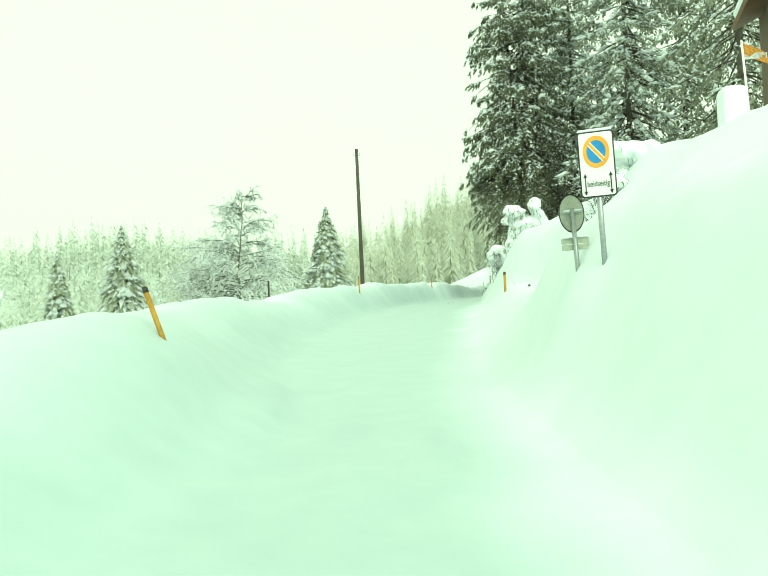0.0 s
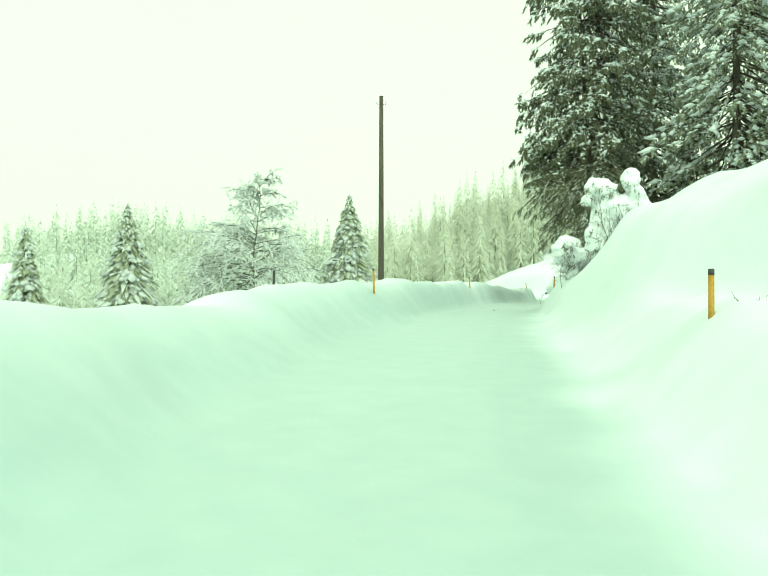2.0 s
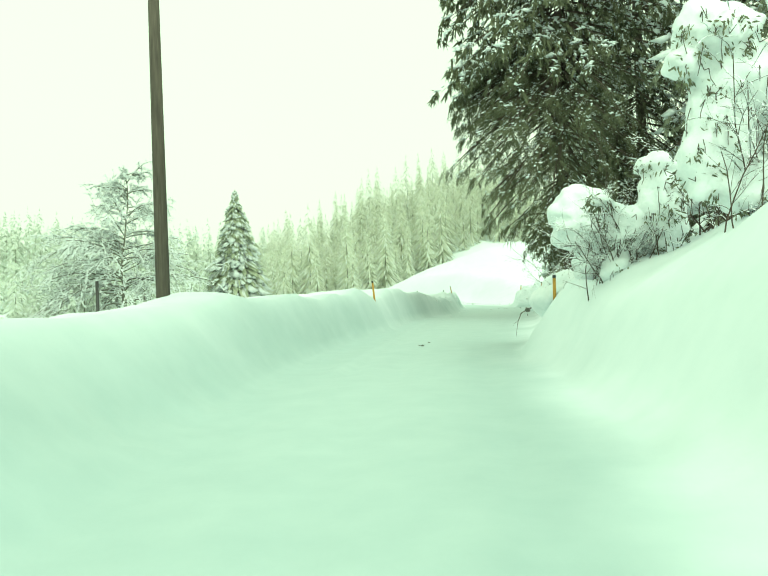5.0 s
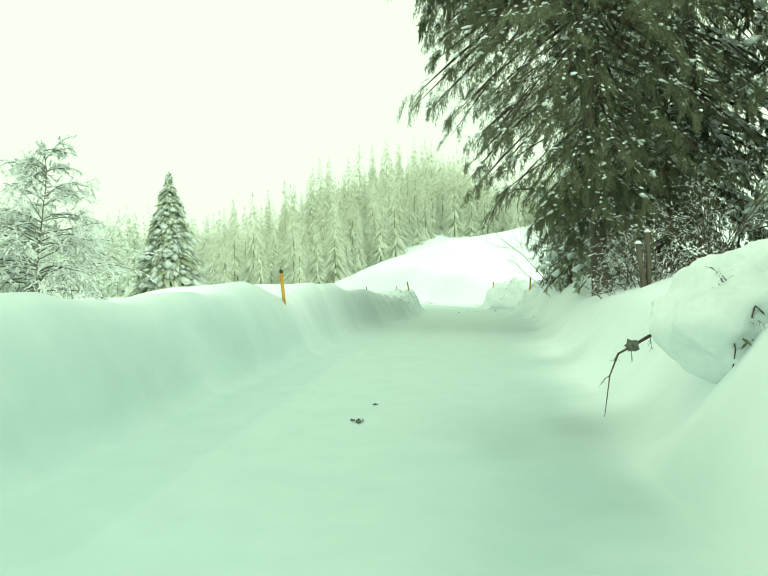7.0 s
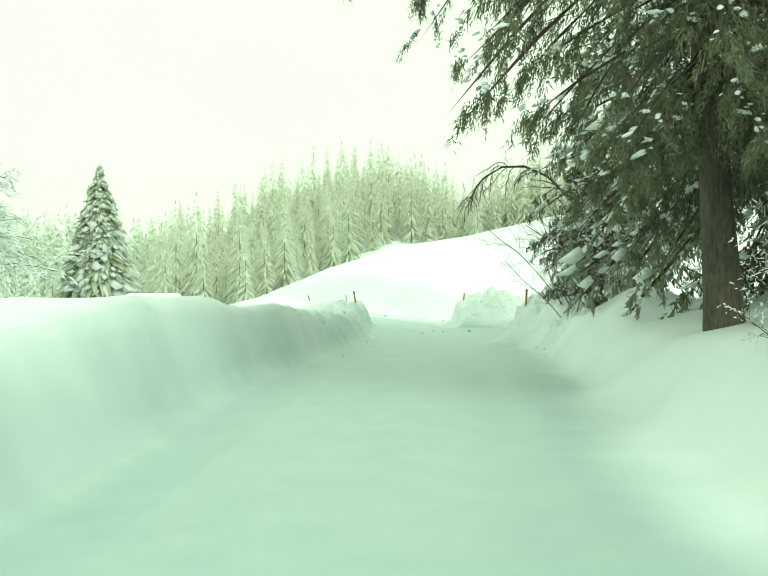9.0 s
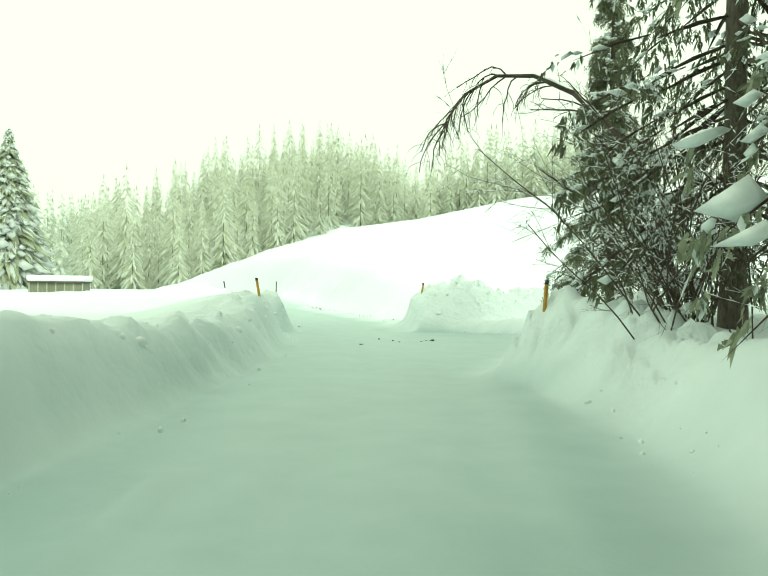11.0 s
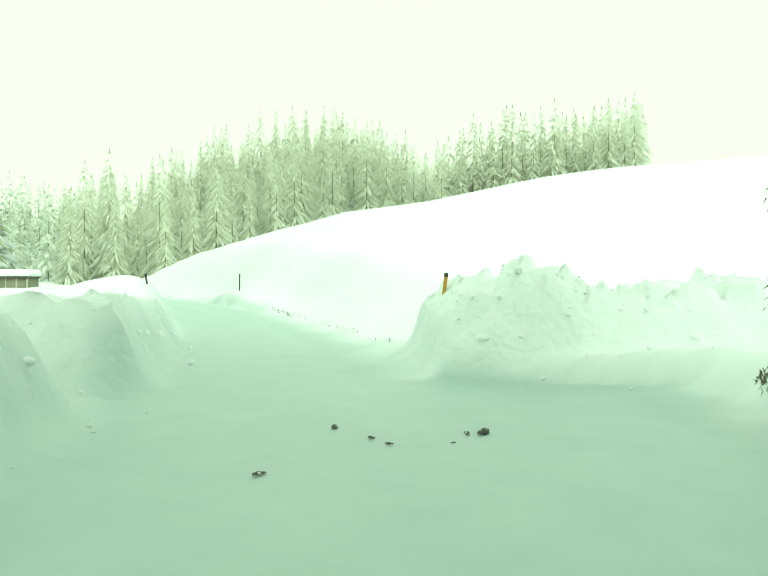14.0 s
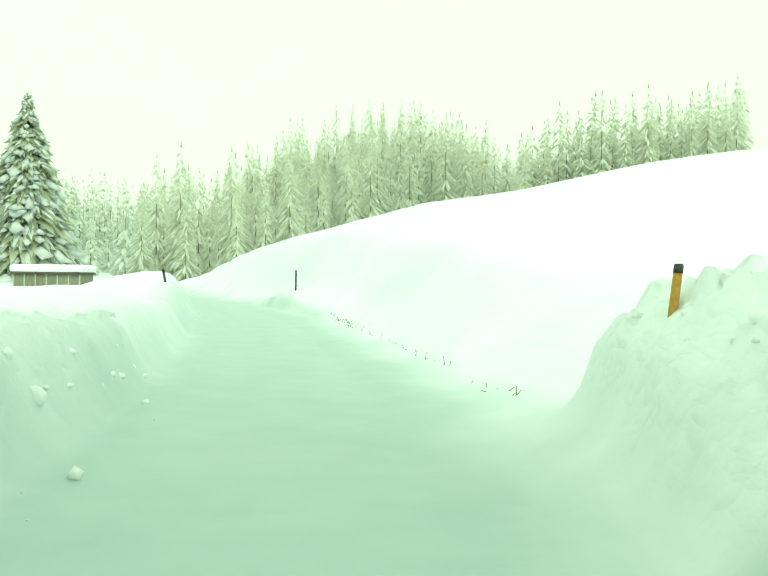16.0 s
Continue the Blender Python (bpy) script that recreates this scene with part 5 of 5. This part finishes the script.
for k, (x, y, s) in enumerate(((-1.85, 79.63, 0.075), (-1.28, 81.3, 0.085), (-0.97, 80.83, 0.06), (-0.83, 80.67, 0.05), (-0.29, 80.6, 0.035), (0.06, 81.05, 0.13), (-0.1, 81.0, 0.06))):
    clod(x, y, s * 0.68, k + 1)
clod(-4.85, 49.25, 0.07, 11)
clod(-4.93, 49.3, 0.04, 12)
clod(-4.74, 50.37, 0.035, 13)
clod(-7.25, 82.5, 0.12, 14, flat=1.0)
# this clod stands in for a small dark hole in the snow slope
clod(0.05, 19.3, 0.06, 16, flat=0.8)

# crumbs of snow along the feet of the banks
rng = np.random.default_rng(91)
chunks = []
ball = bmesh.new()
bmesh.ops.create_icosphere(ball, subdivisions=1, radius=1.0)
bv, bf = np.array([v.co[:] for v in ball.verts]), np.array([[v.index for v in f.verts] for f in ball.faces])
ball.free()
for k in range(260):
    u = rng.random()
    if u < 0.35:
        x, y = 0.4 + 6.5 * rng.random(), 83.6 + 2.8 * rng.random() ** 1.3
    elif u < 0.6:
        y = 66 + 40 * rng.random()
        x = float(road_x(y)) - float(np.interp(y, LEFT_Y, LEFT_BASE)) - 0.7 + 0.9 * rng.random()
    elif u < 0.8:
        y = 66 + 12 * rng.random()
        x = float(road_x(y)) + float(np.interp(y, RIGHT_Y, RIGHT_BASE)) - 0.1 + 0.8 * rng.random()
    else:
        y = 66 + 24 * rng.random()
        x = float(road_x(y)) - float(np.interp(y, LEFT_Y, LEFT_BASE)) - 0.1 + 0.5 * rng.random()
    s = 0.006 + 0.035 * rng.random() ** 5
    v = bv * (s * (0.7 + 0.6 * rng.random(3))) * (1 + 0.25 * rng.normal(size=(len(bv), 1)))
    chunks.append((v + np.array([x, y, gz0(x, y) + s * 0.25]), np.zeros((0, 4), int), bf))
tagged(sheet("snow_crumbs", *join(chunks), SNOW), "white crumbs of ploughed snow along the banks", "snow crumbs", kind="stuff")

blocks = []
big = bmesh.new()
bmesh.ops.create_icosphere(big, subdivisions=2, radius=1.0)
cv, cf = np.array([v.co[:] for v in big.verts]), np.array([[v.index for v in f.verts] for f in big.faces])
big.free()
for k in range(270):
    if k < 140:
        x, y = 0.5 + 6.5 * rng.random(), 84.8 + 2.6 * rng.random()
    elif k < 215:
        y = 83.6 + 7 * rng.random()
        x = float(road_x(y)) - 2.0 - 1.6 * rng.random()
    else:
        y = 68 + 14 * rng.random()
        x = float(road_x(y)) - float(np.interp(y, LEFT_Y, LEFT_BASE)) - 0.3 - 0.9 * rng.random()
    s = 0.02 + 0.06 * rng.random() ** 2
    w = cv
    v = w * (s * (0.6 + 0.8 * rng.random(3))) * (1 + 0.09 * rng.normal(size=(len(cv), 1)))
    a = rng.random() * 6.3
    turn = np.array([[math.cos(a), -math.sin(a), 0], [math.sin(a), math.cos(a), 0], [0, 0, 1]])
    blocks.append((v @ turn.T + np.array([x, y, gz0(x, y) - s * 0.6]), np.zeros((0, 4), int), cf))
tagged(sheet("snow_blocks", *join(blocks), SNOW, smooth=True), "rounded white blocks of ploughed snow in the heaps", "snow blocks", kind="stuff")

# line of dry stalks and soil where the meadow meets the road
stalks = []
for k in range(130):
    u = rng.random()
    u = u if rng.random() < 0.5 else (0.05 + 0.25 * rng.random())
    x, y = -3.35 + 3.4 * u**1.0 + 0.06 * rng.normal(), 105.3 - 16.0 * u + 0.05 * rng.normal()
    p = np.array([x, y, gz0(x, y) - 0.02])
    stalks.append((p, p + np.array([0.05 * rng.normal(), 0.05 * rng.normal(), 0.03 + 0.12 * rng.random() ** 3]), 0.0045, 0.003))
tagged(sheet("dry_stalks", *bars(stalks, 4), TWIG), "dark dry stalks poking out along the road edge", "dry grass", kind="stuff")

# ---- shed across the meadow ----


def field_shed(x0, x1, y, z, eave, depth=4.0):
    t = empty("field_shed", pose((x0 + x1) / 2, y, z), "low grey timber shed with thick snow on its roof", "shed")
    w, h = x1 - x0, eave - z
    bm = bmesh.new()
    box(bm, (w, depth, h + 0.3), pose(0, depth / 2, h / 2 - 0.15), 0.02)
    part("body", bm, SHED_WOOD, t)
    n = 6
    for k in range(n):
        bm = bmesh.new()
        box(bm, (w / n - 0.1, 0.05, h * 0.94), pose(-w / 2 + w / n * (k + 0.5), -0.02, h * 0.49), 0.01)
        part("board_panel", bm, SHED_WOOD, t)
    for k in range(n + 1):
        bm = bmesh.new()
        box(bm, (0.10, 0.10, h), pose(-w / 2 + w / n * k, -0.05, h / 2), 0.01)
        part("post", bm, SIGN_BACK, t, "pale grey post")
    bm = bmesh.new()
    box(bm, (w + 0.3, depth + 0.5, 0.12), pose(0, depth / 2 - 0.1, h + 0.06), 0.02)
    part("roof", bm, POLE_WOOD, t)
    bm = bmesh.new()
    box(bm, (w + 0.5, depth + 0.6, 0.62), pose(0, depth / 2 - 0.1, h + 0.42), 0.26)
    part("roof_snow", bm, SNOW, t, "thick white layer of snow")
    return t


field_shed(-30.2, -25.2, 140, 1.3, 2.95, 2.6)


# ---- chalet above the slope ----


def chalet():
    t = empty("chalet", pose(10.6, 23.5, 7.6, 0, 0, -6), "timber chalet with brown eaves under snow", "house")
    bm = bmesh.new()
    box(bm, (6.6, 8.0, 9.0), pose(0.6, 2.0, -1.2), 0.03)
    part("body", bm, CHALET_WOOD, t)
    for s in (-1, 1):
        bm = bmesh.new()
        box(bm, (4.6, 9.6, 0.18), pose(s * 2.05 + 0.6, 1.4, 4.05, 0, s * 24, 0), 0.02)
        part("roof", bm, ROOF_WOOD, t, "brown boarded roof with wide eaves")
        bm = bmesh.new()
        box(bm, (4.5, 9.5, 0.45), pose(s * 2.02 + 0.6, 1.45, 4.40, 0, s * 24, 0), 0.15)
        part("roof_snow", bm, SNOW, t, "thick white layer of snow")
    for k in (-1, 0, 1):
        bm = bmesh.new()
        box(bm, (1.0, 0.08, 1.2), pose(0.6 + 2.0 * k, -2.03, 1.2), 0.02)
        window = part("window", bm, SIGN_BACK, t)
        bm = bmesh.new()
        box(bm, (1.15, 0.06, 0.1), pose(0.6 + 2.0 * k, -2.05, 0.55), 0.01)
        part("sill", bm, ROOF_WOOD, window)
    return t


chalet()


def flag_pole(x, y, top):
    z = ground_z(x, y)
    t = empty("flag_pole", pose(x, y, z), "pale pole with a hanging yellow flag", "flag pole")
    bm = bmesh.new()
    tube(bm, (0, 0, -0.3), (-0.12, 0, top - z), 0.03, 0.025, 10)
    part("pole", bm, SIGN_WHITE, t)
    for k, mat in enumerate((FLAG_CLOTH, SIGN_WHITE)):
        bm = bmesh.new()
        rows = [[bm.verts.new((-0.10 + 0.09 * i, 0.03 * math.sin(i * 1.3 + j), top - z - 0.05 - 0.28 * k - 0.07 * j - 0.05 * i * (1 - k))) for i in range(7)] for j in range(5 if k == 0 else 3)]
        for r0, r1 in zip(rows, rows[1:]):
            for i in range(6):
                bm.faces.new((r0[i], r0[i + 1], r1[i + 1], r1[i]))
        bmesh.ops.solidify(bm, geom=list(bm.faces), thickness=0.004)
        part("flag", bm, mat, t, ("yellow cloth", "white cloth band")[k])
    return t


flag_pole(5.45, 20.0, 7.35)


def snow_stump(x, y, top):
    z = ground_z(x, y)
    t = empty("gate_pillar", pose(x, y, z), "stone pillar under a tall cap of snow", "pillar")
    bm = bmesh.new()
    box(bm, (0.5, 0.5, 0.6), pose(0, 0, 0.05), 0.03)
    part("pillar", bm, SIGN_BACK, t)
    bm = bmesh.new()
    box(bm, (0.62, 0.7, top - z - 0.1), pose(0, 0, (top - z + 0.1) / 2), 0.16)
    part("snow_cap", bm, SNOW, t, "tall block of white snow")
    return t


snow_stump(5.05, 20.0, 6.25)
